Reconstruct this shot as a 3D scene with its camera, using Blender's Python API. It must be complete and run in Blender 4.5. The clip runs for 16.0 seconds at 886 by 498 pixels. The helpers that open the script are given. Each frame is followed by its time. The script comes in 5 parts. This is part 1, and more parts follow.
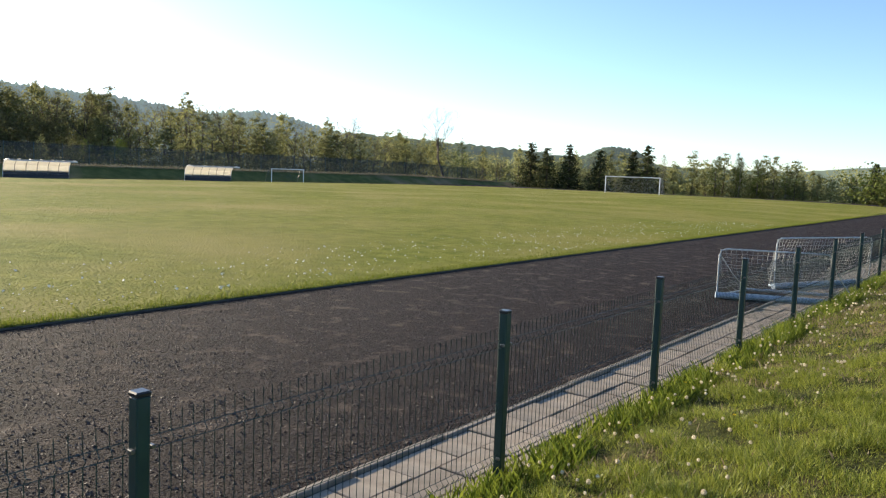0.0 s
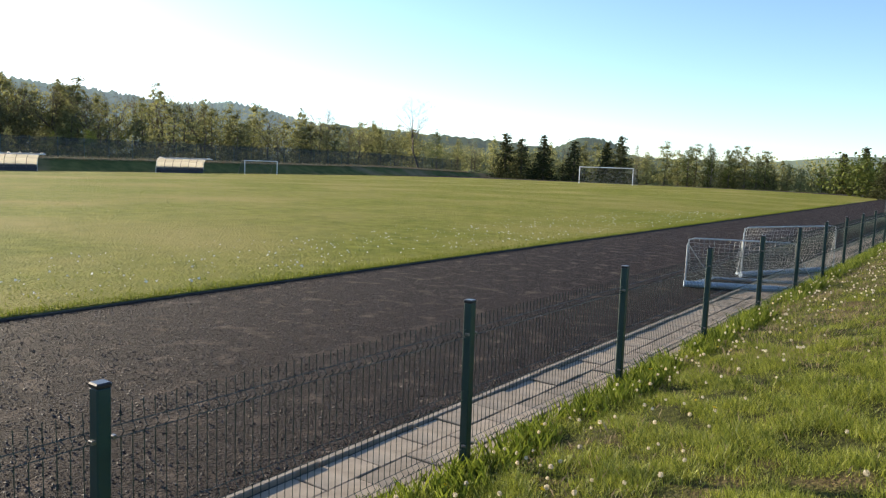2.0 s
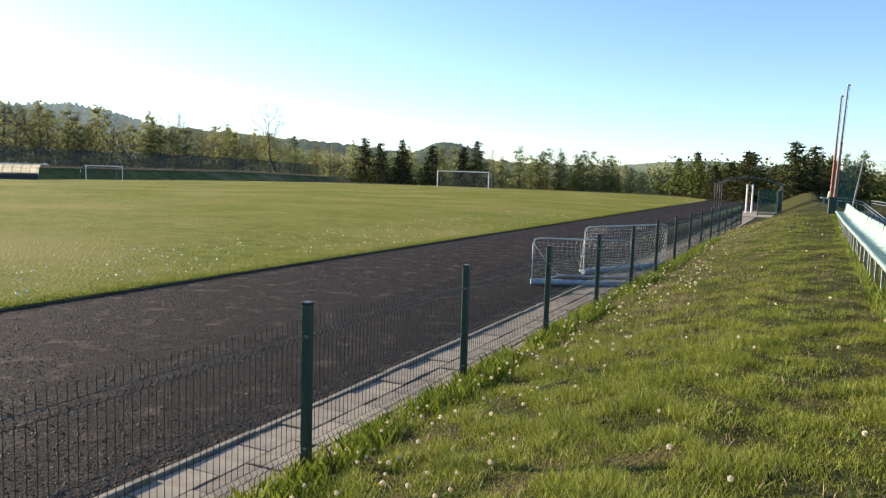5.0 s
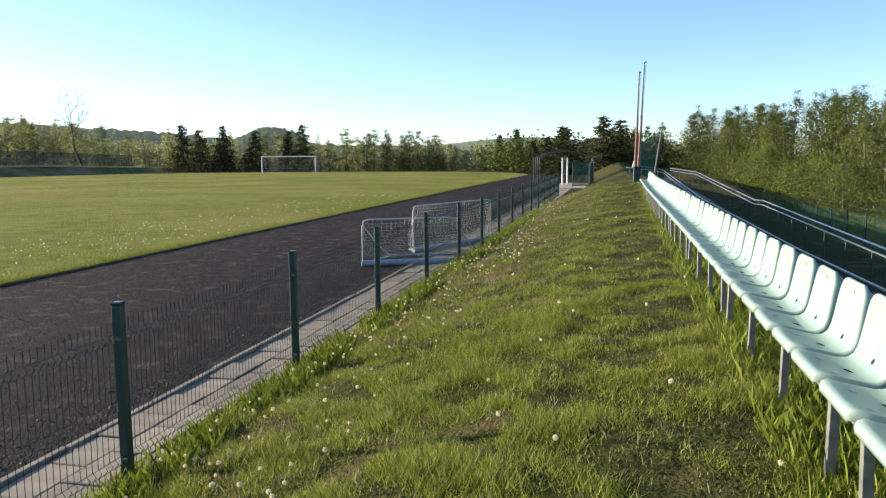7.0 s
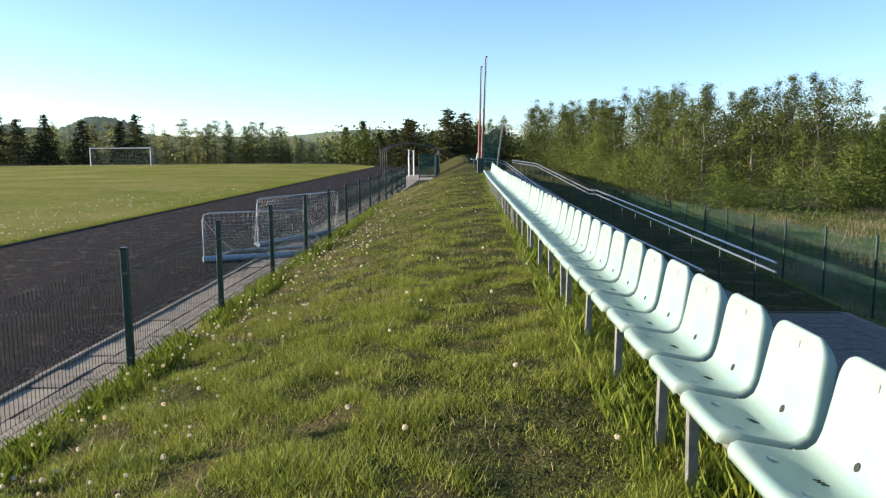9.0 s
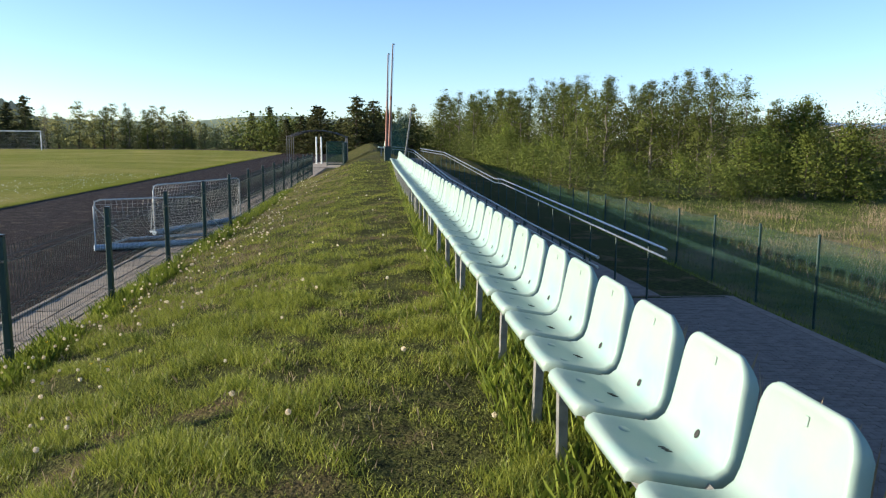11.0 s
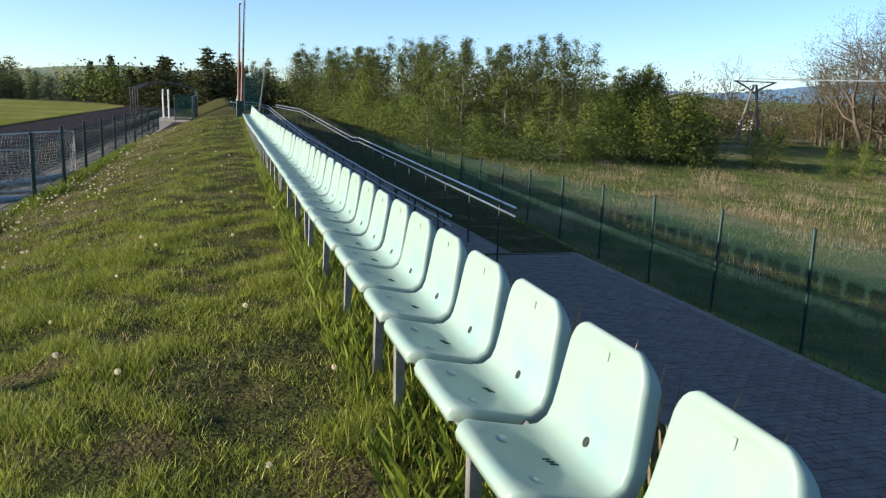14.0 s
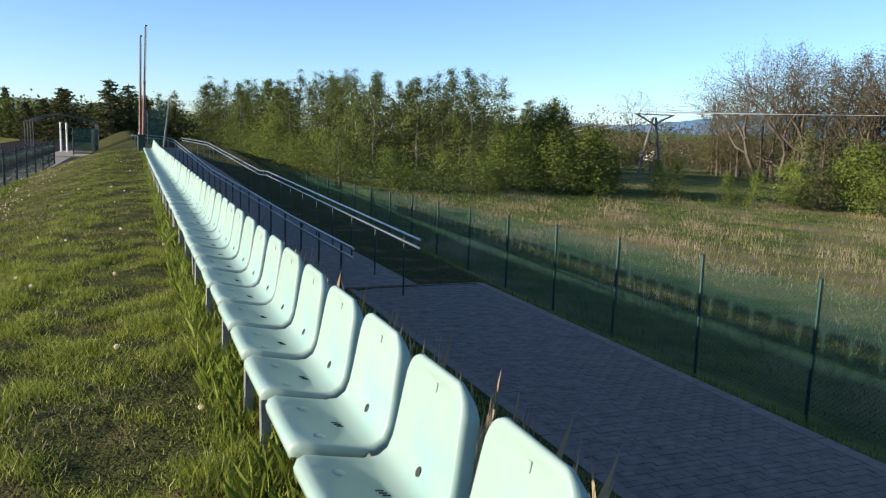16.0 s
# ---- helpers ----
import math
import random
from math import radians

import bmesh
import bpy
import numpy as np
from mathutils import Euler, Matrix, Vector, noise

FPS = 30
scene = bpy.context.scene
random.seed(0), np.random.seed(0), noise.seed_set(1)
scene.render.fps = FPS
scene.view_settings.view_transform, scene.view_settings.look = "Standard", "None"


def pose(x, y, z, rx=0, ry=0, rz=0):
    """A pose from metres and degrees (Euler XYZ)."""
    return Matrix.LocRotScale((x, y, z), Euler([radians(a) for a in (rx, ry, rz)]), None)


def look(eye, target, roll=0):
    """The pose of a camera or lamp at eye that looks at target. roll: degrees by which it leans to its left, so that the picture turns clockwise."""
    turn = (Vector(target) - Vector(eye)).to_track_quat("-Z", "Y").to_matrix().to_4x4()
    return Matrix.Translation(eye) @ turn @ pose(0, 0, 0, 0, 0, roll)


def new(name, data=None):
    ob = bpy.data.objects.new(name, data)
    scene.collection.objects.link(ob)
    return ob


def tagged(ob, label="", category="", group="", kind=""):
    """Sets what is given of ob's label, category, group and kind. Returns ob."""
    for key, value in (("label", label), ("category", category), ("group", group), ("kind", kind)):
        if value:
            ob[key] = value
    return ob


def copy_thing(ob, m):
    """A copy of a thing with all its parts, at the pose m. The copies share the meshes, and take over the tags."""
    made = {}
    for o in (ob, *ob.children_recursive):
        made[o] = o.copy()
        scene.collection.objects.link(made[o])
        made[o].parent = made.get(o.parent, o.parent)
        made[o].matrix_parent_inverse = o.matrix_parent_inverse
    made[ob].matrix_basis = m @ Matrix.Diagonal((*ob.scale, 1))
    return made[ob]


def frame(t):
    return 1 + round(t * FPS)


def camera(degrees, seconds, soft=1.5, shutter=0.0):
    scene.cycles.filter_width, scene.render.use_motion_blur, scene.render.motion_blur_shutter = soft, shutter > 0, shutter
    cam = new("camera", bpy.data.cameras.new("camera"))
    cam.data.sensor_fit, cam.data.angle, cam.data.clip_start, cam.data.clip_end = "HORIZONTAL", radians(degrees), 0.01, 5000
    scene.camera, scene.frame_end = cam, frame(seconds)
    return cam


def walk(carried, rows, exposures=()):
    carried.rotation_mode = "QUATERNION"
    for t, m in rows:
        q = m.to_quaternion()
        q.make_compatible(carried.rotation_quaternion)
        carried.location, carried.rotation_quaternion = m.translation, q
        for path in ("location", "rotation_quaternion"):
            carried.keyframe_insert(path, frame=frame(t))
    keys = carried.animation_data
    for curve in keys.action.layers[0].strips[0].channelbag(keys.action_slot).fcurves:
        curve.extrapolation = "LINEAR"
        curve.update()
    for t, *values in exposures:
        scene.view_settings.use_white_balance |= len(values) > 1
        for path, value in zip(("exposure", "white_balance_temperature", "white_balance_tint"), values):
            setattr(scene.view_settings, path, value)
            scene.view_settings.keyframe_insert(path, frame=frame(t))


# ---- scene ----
cam = camera(60.06, 16.0, soft=1.25)
walk(cam, [
    (0.0, pose(0.000, 0.000, 2.014, 84.28, -2.18, 37.71)),
    (0.5, pose(0.007, -0.000, 2.018, 84.27, -1.99, 36.04)),
    (1.0, pose(0.014, -0.002, 2.013, 84.12, -1.88, 34.28)),
    (1.5, pose(0.043, -0.006, 2.017, 83.85, -2.15, 34.26)),
    (2.0, pose(0.086, -0.000, 2.018, 83.69, -1.99, 35.87)),
    (2.5, pose(0.109, 0.008, 2.018, 83.55, -1.82, 36.26)),
    (3.0, pose(0.125, 0.001, 2.022, 83.47, -1.72, 36.18)),
    (3.5, pose(0.149, 0.005, 2.020, 83.50, -1.60, 34.74)),
    (6.0, pose(0.303, 0.057, 1.998, 84.38, -0.92, 18.71)),
    (6.5, pose(0.308, 0.075, 1.995, 83.83, -0.03, 15.74)),
    (7.0, pose(0.285, 0.108, 1.993, 83.20, 0.52, 12.71)),
    (7.5, pose(0.287, 0.119, 1.986, 82.77, 0.62, 9.89)),
    (8.0, pose(0.292, 0.136, 1.987, 82.29, 0.36, 6.95)),
    (8.5, pose(0.290, 0.130, 1.988, 82.25, 0.46, 4.35)),
    (9.0, pose(0.296, 0.156, 1.978, 82.53, 0.41, 1.39)),
    (9.5, pose(0.331, 0.145, 1.976, 82.54, -0.06, -0.83)),
    (12.0, pose(0.465, 0.070, 1.955, 81.05, -0.66, -7.76)),
    (12.5, pose(0.491, 0.051, 1.946, 80.92, -1.12, -9.22)),
    (13.0, pose(0.510, 0.031, 1.942, 80.34, -1.47, -10.94)),
    (13.5, pose(0.508, 0.029, 1.948, 79.71, -1.82, -12.99)),
    (14.0, pose(0.505, 0.065, 1.943, 78.90, -2.00, -15.57)),
    (14.5, pose(0.541, 0.073, 1.943, 78.30, -2.28, -18.15)),
    (15.0, pose(0.602, 0.027, 1.962, 78.28, -2.44, -20.02)),
    (15.5, pose(0.647, -0.011, 1.974, 79.68, -2.30, -20.23)),
    (16.0, pose(0.693, -0.056, 1.973, 81.46, -1.87, -21.92)),
], exposures=[(0.0, 1.34, 6850, 12), (3.5, 1.36, 6850, 12), (7.0, 1.34, 6700, 11), (10.0, 1.24, 6500, 11), (13.0, 1.08, 6400, 11), (16.0, 1.0, 6250, 11)])

# ---- light ----
SUN_AZ, SUN_EL = 86.0, 13.5          # degrees left of +y, above the horizon
sun_dir = Vector((-math.sin(radians(SUN_AZ)) * math.cos(radians(SUN_EL)), math.cos(radians(SUN_AZ)) * math.cos(radians(SUN_EL)), math.sin(radians(SUN_EL))))
world = bpy.data.worlds.new("sky")
scene.world = world
world.use_nodes = True
wn = world.node_tree.nodes
sky = wn.new("ShaderNodeTexSky")
sky.sky_type, sky.sun_disc = "NISHITA", False
sky.sun_elevation, sky.sun_rotation = radians(SUN_EL), radians(-SUN_AZ)
sky.air_density, sky.dust_density, sky.ozone_density, sky.altitude = 0.75, 0.4, 3.0, 300
wn["Background"].inputs["Strength"].default_value = 0.118
world.node_tree.links.new(sky.outputs["Color"], wn["Background"].inputs["Color"])
lamp = bpy.data.lights.new("sun", "SUN")
lamp.energy, lamp.angle, lamp.color = 4.8, radians(0.6), (1.0, 0.89, 0.69)
sun = new("sun", lamp)
sun.matrix_world = look(sun_dir * 100, (0, 0, 0))


# ---- materials ----
def surface(name, c1, c2, scale=4.0, rough=0.8, bump=0.3, fine=60.0, metal=0.0, c3=None, scale3=0.6, t3=(0.5, 0.65), depth=0.02, vary=0.0, spec=0.5):
    m = bpy.data.materials.new(name)
    m.use_nodes = True
    n, l = m.node_tree.nodes, m.node_tree.links
    b = n["Principled BSDF"]
    b.inputs["Roughness"].default_value, b.inputs["Metallic"].default_value = rough, metal
    b.inputs["Specular IOR Level"].default_value = spec
    tc = n.new("ShaderNodeTexCoord")
    big = n.new("ShaderNodeTexNoise")
    big.inputs["Scale"].default_value, big.inputs["Detail"].default_value, big.inputs["Roughness"].default_value = scale, 6, 0.62
    l.new(tc.outputs["Object"], big.inputs["Vector"])
    ramp = n.new("ShaderNodeValToRGB")
    ramp.color_ramp.elements[0].position, ramp.color_ramp.elements[1].position = 0.34, 0.66
    ramp.color_ramp.elements[0].color, ramp.color_ramp.elements[1].color = (*c1, 1), (*c2, 1)
    l.new(big.outputs["Fac"], ramp.inputs["Fac"])
    col = ramp.outputs["Color"]
    if c3:
        wide = n.new("ShaderNodeTexNoise")
        wide.inputs["Scale"].default_value, wide.inputs["Detail"].default_value = scale3, 5
        l.new(tc.outputs["Object"], wide.inputs["Vector"])
        r3 = n.new("ShaderNodeValToRGB")
        r3.color_ramp.elements[0].position, r3.color_ramp.elements[1].position = t3
        l.new(wide.outputs["Fac"], r3.inputs["Fac"])
        mix = n.new("ShaderNodeMix")
        mix.data_type = "RGBA"
        l.new(r3.outputs["Color"], mix.inputs[0])
        l.new(col, mix.inputs[6])
        mix.inputs[7].default_value = (*c3, 1)
        col = mix.outputs[2]
    if vary:
        info = n.new("ShaderNodeObjectInfo")
        hsv = n.new("ShaderNodeHueSaturation")
        mr = n.new("ShaderNodeMapRange")
        mr.inputs["To Min"].default_value, mr.inputs["To Max"].default_value = 1 - vary, 1 + vary
        l.new(info.outputs["Random"], mr.inputs["Value"])
        l.new(mr.outputs["Result"], hsv.inputs["Value"])
        l.new(col, hsv.inputs["Color"])
        col = hsv.outputs["Color"]
    l.new(col, b.inputs["Base Color"])
    if bump:
        small = n.new("ShaderNodeTexNoise")
        small.inputs["Scale"].default_value, small.inputs["Detail"].default_value = fine, 5
        l.new(tc.outputs["Object"], small.inputs["Vector"])
        bp = n.new("ShaderNodeBump")
        bp.inputs["Strength"].default_value, bp.inputs["Distance"].default_value = bump, depth
        l.new(small.outputs["Fac"], bp.inputs["Height"])
        l.new(bp.outputs["Normal"], b.inputs["Normal"])
    return m


def leafy(name, c1, c2, through_part=0.35, by_object=0.25, rough=0.85, spec=0.08):
    """Thin leaves or blades: colour varies leaf by leaf and plant by plant, some light comes through."""
    m = bpy.data.materials.new(name)
    m.use_nodes = True
    n, l = m.node_tree.nodes, m.node_tree.links
    b, out = n["Principled BSDF"], n["Material Output"]
    b.inputs["Roughness"].default_value, b.inputs["Specular IOR Level"].default_value = rough, spec
    geo, info = n.new("ShaderNodeNewGeometry"), n.new("ShaderNodeObjectInfo")
    mix = n.new("ShaderNodeMix")
    mix.data_type = "RGBA"
    mix.inputs[6].default_value, mix.inputs[7].default_value = (*c1, 1), (*c2, 1)
    l.new(geo.outputs["Random Per Island"], mix.inputs[0])
    hsv = n.new("ShaderNodeHueSaturation")
    mr = n.new("ShaderNodeMapRange")
    mr.inputs["To Min"].default_value, mr.inputs["To Max"].default_value = 1 - by_object, 1 + by_object
    l.new(info.outputs["Random"], mr.inputs["Value"])
    l.new(mr.outputs["Result"], hsv.inputs["Value"])
    l.new(mix.outputs[2], hsv.inputs["Color"])
    l.new(hsv.outputs["Color"], b.inputs["Base Color"])
    tr = n.new("ShaderNodeBsdfTranslucent")
    l.new(hsv.outputs["Color"], tr.inputs["Color"])
    ms = n.new("ShaderNodeMixShader")
    ms.inputs[0].default_value = through_part
    l.new(b.outputs[0], ms.inputs[1])
    l.new(tr.outputs[0], ms.inputs[2])
    l.new(ms.outputs[0], out.inputs["Surface"])
    return m


def gauze(name, colour, cover, fine=0.0):
    """Open netting: part of the light goes straight through."""
    m = bpy.data.materials.new(name)
    m.use_nodes = True
    n, l = m.node_tree.nodes, m.node_tree.links
    b, out = n["Principled BSDF"], n["Material Output"]
    b.inputs["Base Color"].default_value, b.inputs["Roughness"].default_value = (*colour, 1), 0.7
    tp = n.new("ShaderNodeBsdfTransparent")
    ms = n.new("ShaderNodeMixShader")
    tc, nz, mr = n.new("ShaderNodeTexCoord"), n.new("ShaderNodeTexNoise"), n.new("ShaderNodeMapRange")
    nz.inputs["Scale"].default_value = 1.3
    mr.inputs["From Min"].default_value, mr.inputs["From Max"].default_value = 0.3, 0.7
    mr.inputs["To Min"].default_value, mr.inputs["To Max"].default_value = cover * 0.75, cover * 1.25
    l.new(tc.outputs["Object"], nz.inputs["Vector"])
    l.new(nz.outputs["Fac"], mr.inputs["Value"])
    l.new(mr.outputs["Result"], ms.inputs[0])
    l.new(tp.outputs[0], ms.inputs[1])
    l.new(b.outputs[0], ms.inputs[2])
    l.new(ms.outputs[0], out.inputs["Surface"])
    return m


M_GROUND = surface("bank_soil_grass", (0.022, 0.024, 0.010), (0.084, 0.090, 0.026), 13.0, 0.95, 0.9, 40, c3=(0.130, 0.094, 0.050), scale3=1.6, t3=(0.54, 0.70), depth=0.06, spec=0.05)
M_FIELD = surface("pitch_turf", (0.128, 0.150, 0.022), (0.225, 0.232, 0.044), 2.2, 0.95, 1.0, 16, c3=(0.285, 0.250, 0.082), scale3=0.16, t3=(0.42, 0.72), depth=0.12, spec=0.05)
M_MEADOW = surface("meadow_turf", (0.062, 0.084, 0.024), (0.135, 0.150, 0.050), 0.8, 0.95, 0.9, 12, c3=(0.22, 0.175, 0.095), scale3=0.16, t3=(0.51, 0.66), depth=0.1, spec=0.05)
M_TRACK = surface("cinder", (0.0050, 0.0036, 0.0046), (0.0265, 0.0188, 0.0210), 20.0, 0.95, 1.0, 42, c3=(0.082, 0.062, 0.052), scale3=3.0, t3=(0.55, 0.72), depth=0.06, spec=0.12)
M_SLAB = surface("concrete_slab", (0.215, 0.172, 0.128), (0.330, 0.275, 0.212), 5.0, 0.85, 0.4, 90, c3=(0.13, 0.12, 0.11), scale3=1.6, t3=(0.55, 0.8), depth=0.006, vary=0.18)
M_JOINT = surface("dark_joint_soil", (0.03, 0.03, 0.025), (0.06, 0.055, 0.045), 12, 0.95, 0.5, 60)
M_KERB = surface("kerb_concrete", (0.18, 0.148, 0.115), (0.29, 0.245, 0.20), 6.0, 0.85, 0.4, 80, depth=0.006, vary=0.12)
M_PAVER = surface("concrete_paver", (0.145, 0.110, 0.088), (0.208, 0.164, 0.136), 7.0, 0.85, 0.4, 90, depth=0.005, vary=0.16)
M_GREEN = surface("green_coated_steel", (0.003, 0.027, 0.024), (0.005, 0.038, 0.032), 9, 0.42, 0.12, 120, c3=(0.012, 0.04, 0.037), scale3=3, depth=0.003)
M_WIRE = surface("green_coated_wire", (0.008, 0.030, 0.026), (0.016, 0.042, 0.036), 20, 0.4, 0.0)
M_CAP = surface("black_plastic_cap", (0.012, 0.012, 0.013), (0.022, 0.022, 0.024), 30, 0.3, 0.1, 200, depth=0.002)
M_BOLT = surface("zinc_bolt", (0.12, 0.13, 0.13), (0.22, 0.22, 0.22), 60, 0.4, 0.0, metal=0.9)
M_SEAT = surface("pale_mint_plastic", (0.235, 0.328, 0.285), (0.285, 0.355, 0.316), 2.6, 0.45, 0.12, 160, c3=(0.215, 0.355, 0.322), scale3=5.0, t3=(0.50, 0.75), depth=0.002, vary=0.06, spec=0.35)
M_SLOT = surface("opening_shade", (0.012, 0.014, 0.013), (0.03, 0.03, 0.028), 40, 0.9, 0.0)
M_GALV = surface("galvanised_steel", (0.18, 0.18, 0.175), (0.30, 0.295, 0.28), 14, 0.5, 0.2, 90, metal=0.55, depth=0.003)
M_RAIL = surface("rail_tube_steel", (0.42, 0.42, 0.41), (0.55, 0.55, 0.53), 8, 0.32, 0.1, 90, metal=0.85, depth=0.002)
M_NETTING = gauze("green_netting", (0.020, 0.075, 0.052), 0.17)
M_NETDARK = gauze("dark_green_netting", (0.03, 0.11, 0.07), 0.5)
M_ROPE = surface("grey_net_cord", (0.30, 0.30, 0.28), (0.46, 0.45, 0.42), 30, 0.8, 0.0)
M_WHITE = surface("white_painted_tube", (0.66, 0.67, 0.66), (0.80, 0.80, 0.79), 12, 0.45, 0.1, 80, depth=0.003)
M_BLUE = surface("blue_grey_tube", (0.26, 0.34, 0.42), (0.36, 0.44, 0.52), 9, 0.5, 0.1, 80, depth=0.003)
M_RUST = surface("red_brown_painted_steel", (0.17, 0.055, 0.035), (0.26, 0.095, 0.06), 5, 0.55, 0.2, 60, c3=(0.45, 0.42, 0.38), scale3=1.0, depth=0.003)
M_POLE = surface("dull_violet_grey_steel", (0.10, 0.075, 0.085), (0.16, 0.12, 0.13), 6, 0.5, 0.1, 60, depth=0.003)
M_BARK = surface("bark", (0.05, 0.038, 0.028), (0.13, 0.10, 0.075), 5, 0.95, 0.8, 18, depth=0.05, vary=0.25)
M_BIRCHBARK = surface("pale_bark", (0.07, 0.058, 0.045), (0.17, 0.15, 0.125), 3, 0.9, 0.5, 14, depth=0.03, vary=0.25)
M_POLY = leafy("cloudy_roof_sheet", (0.52, 0.50, 0.44), (0.58, 0.56, 0.50), 0.55, 0.0, 0.35)
M_WALLDARK = surface("dark_board", (0.03, 0.035, 0.05), (0.05, 0.055, 0.075), 6, 0.7, 0.2, 40)
M_PYLON = surface("weathered_timber", (0.10, 0.085, 0.07), (0.20, 0.175, 0.145), 4, 0.9, 0.5, 30)
M_CABLE = surface("bare_aluminium_wire", (0.50, 0.49, 0.47), (0.6, 0.59, 0.57), 10, 0.4, 0.0, metal=0.5)
M_PLASTER = surface("pale_plaster", (0.55, 0.50, 0.44), (0.66, 0.61, 0.55), 2, 0.9, 0.3, 20)
M_ROOF = surface("brown_roof_tiles", (0.13, 0.08, 0.06), (0.22, 0.14, 0.10), 3, 0.9, 0.4, 10)
# Far wood and mountain colours carry the blue of distance haze.
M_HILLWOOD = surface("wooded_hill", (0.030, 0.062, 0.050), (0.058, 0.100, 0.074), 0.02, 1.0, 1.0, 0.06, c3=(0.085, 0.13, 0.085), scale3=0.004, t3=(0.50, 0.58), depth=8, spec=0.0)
M_HILLFAR = surface("haze_blue_mountain", (0.115, 0.205, 0.30), (0.135, 0.23, 0.33), 0.004, 1.0, 0.5, 0.02, depth=10, spec=0.0)
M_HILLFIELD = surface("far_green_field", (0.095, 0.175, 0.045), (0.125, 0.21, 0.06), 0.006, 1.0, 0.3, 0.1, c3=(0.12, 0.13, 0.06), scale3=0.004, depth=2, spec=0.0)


# Haze of the distance, put in as a faint emission on the hills.
def haze_glow(m, glow, strength):
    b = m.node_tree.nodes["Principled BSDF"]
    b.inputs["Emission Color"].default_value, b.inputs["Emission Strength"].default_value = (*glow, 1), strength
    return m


haze_glow(M_HILLWOOD, (0.36, 0.46, 0.50), 0.22)
haze_glow(M_HILLFAR, (0.20, 0.31, 0.44), 0.10)
haze_glow(M_HILLFIELD, (0.40, 0.48, 0.36), 0.08)
M_HILLPALE = haze_glow(surface("hazy_farmland", (0.085, 0.115, 0.070), (0.115, 0.145, 0.090), 0.006, 1.0, 0.3, 0.1, c3=(0.06, 0.085, 0.06), scale3=0.005, depth=2, spec=0.0), (0.40, 0.47, 0.46), 0.13)
M_KNOLL = haze_glow(surface("knoll_woods", (0.035, 0.055, 0.035), (0.060, 0.085, 0.050), 0.03, 1.0, 1.0, 0.1, depth=6, spec=0.0), (0.36, 0.44, 0.44), 0.09)
L_GRASS = leafy("grass_blade", (0.055, 0.090, 0.010), (0.415, 0.435, 0.075), 0.36, 0.0, 0.45, 0.20)
L_DRY = leafy("dry_stalk", (0.21, 0.16, 0.10), (0.40, 0.32, 0.21), 0.25, 0.0)
L_BIRCH = leafy("birch_leaf", (0.072, 0.092, 0.024), (0.120, 0.140, 0.036), 0.18, 0.34)
# Greyer, brighter leaf: the backlit haze over far trees is in its colour.
L_FAR = leafy("haze_paled_leaf", (0.140, 0.150, 0.062), (0.250, 0.250, 0.105), 0.65, 0.30)
L_SHRUB = leafy("shrub_leaf", (0.092, 0.122, 0.025), (0.145, 0.172, 0.036), 0.24, 0.32)
L_BROWN = leafy("bud_brown_leaf", (0.115, 0.100, 0.050), (0.180, 0.160, 0.070), 0.36, 0.28)
L_SPRUCE = leafy("spruce_needle", (0.044, 0.054, 0.023), (0.095, 0.098, 0.040), 0.28, 0.25)
# The sunlit line on the far bank, put into this strip's pale colour.
M_LANE = surface("sunlit_path_tint", (0.24, 0.25, 0.09), (0.32, 0.31, 0.13), 2, 0.95, 0.5, 20)
L_PUFF = leafy("dandelion_down", (0.74, 0.66, 0.52), (0.86, 0.79, 0.65), 0.45, 0.1)
L_YELLOW = leafy("dandelion_petal", (0.72, 0.50, 0.02), (0.80, 0.60, 0.04), 0.3, 0.1)


# ---- building helpers ----
def mesh_of(bm, name, material, smooth=False):
    me = bpy.data.meshes.new(name)
    bm.to_mesh(me)
    bm.free()
    me.materials.append(material)
    if smooth:
        for p in me.polygons:
            p.use_smooth = True
    return me


def part(name, bm, material, parent, label="", smooth=False):
    me = bm if isinstance(bm, bpy.types.Mesh) else mesh_of(bm, name, material, smooth)
    ob = new(name, me)
    ob.parent = parent
    return tagged(ob, label) if label else ob


def empty(name, m=None):
    ob = new(name)
    ob.empty_display_size = 0.1
    if m is not None:
        ob.matrix_basis = m
    return ob


def box(bm, c, s, m=None, bevel=0.0):
    mat = Matrix.Translation(c) @ Matrix.Diagonal((*s, 1))
    if m is not None:
        mat = m @ mat
    r = bmesh.ops.create_cube(bm, size=1.0, matrix=mat)
    if bevel:
        es = list({e for v in r["verts"] for e in v.link_edges})
        bmesh.ops.bevel(bm, geom=es, offset=bevel, segments=1, affect="EDGES")
    return bm


def tube(bm, pts, r, n=6, caps=True):
    """A round bar along points; r is one radius or one for each point."""
    pts = [Vector(p) for p in pts]
    rs = r if isinstance(r, (list, tuple)) else [r] * len(pts)
    rings = []
    for i, p in enumerate(pts):
        d = (pts[min(i + 1, len(pts) - 1)] - pts[max(i - 1, 0)]).normalized()
        side = d.cross(Vector((0, 0, 1)))
        if side.length < 0.05:
            side = Vector((1, 0, 0))
        side.normalize()
        up = side.cross(d)
        rings.append([bm.verts.new(p + rs[i] * (math.cos(a) * side + math.sin(a) * up)) for a in (2 * math.pi * k / n for k in range(n))])
    for a, b in zip(rings, rings[1:]):
        for k in range(n):
            bm.faces.new((a[k], a[(k + 1) % n], b[(k + 1) % n], b[k]))
    if caps:
        bm.faces.new(rings[0])
        bm.faces.new(rings[-1][::-1])
    return bm


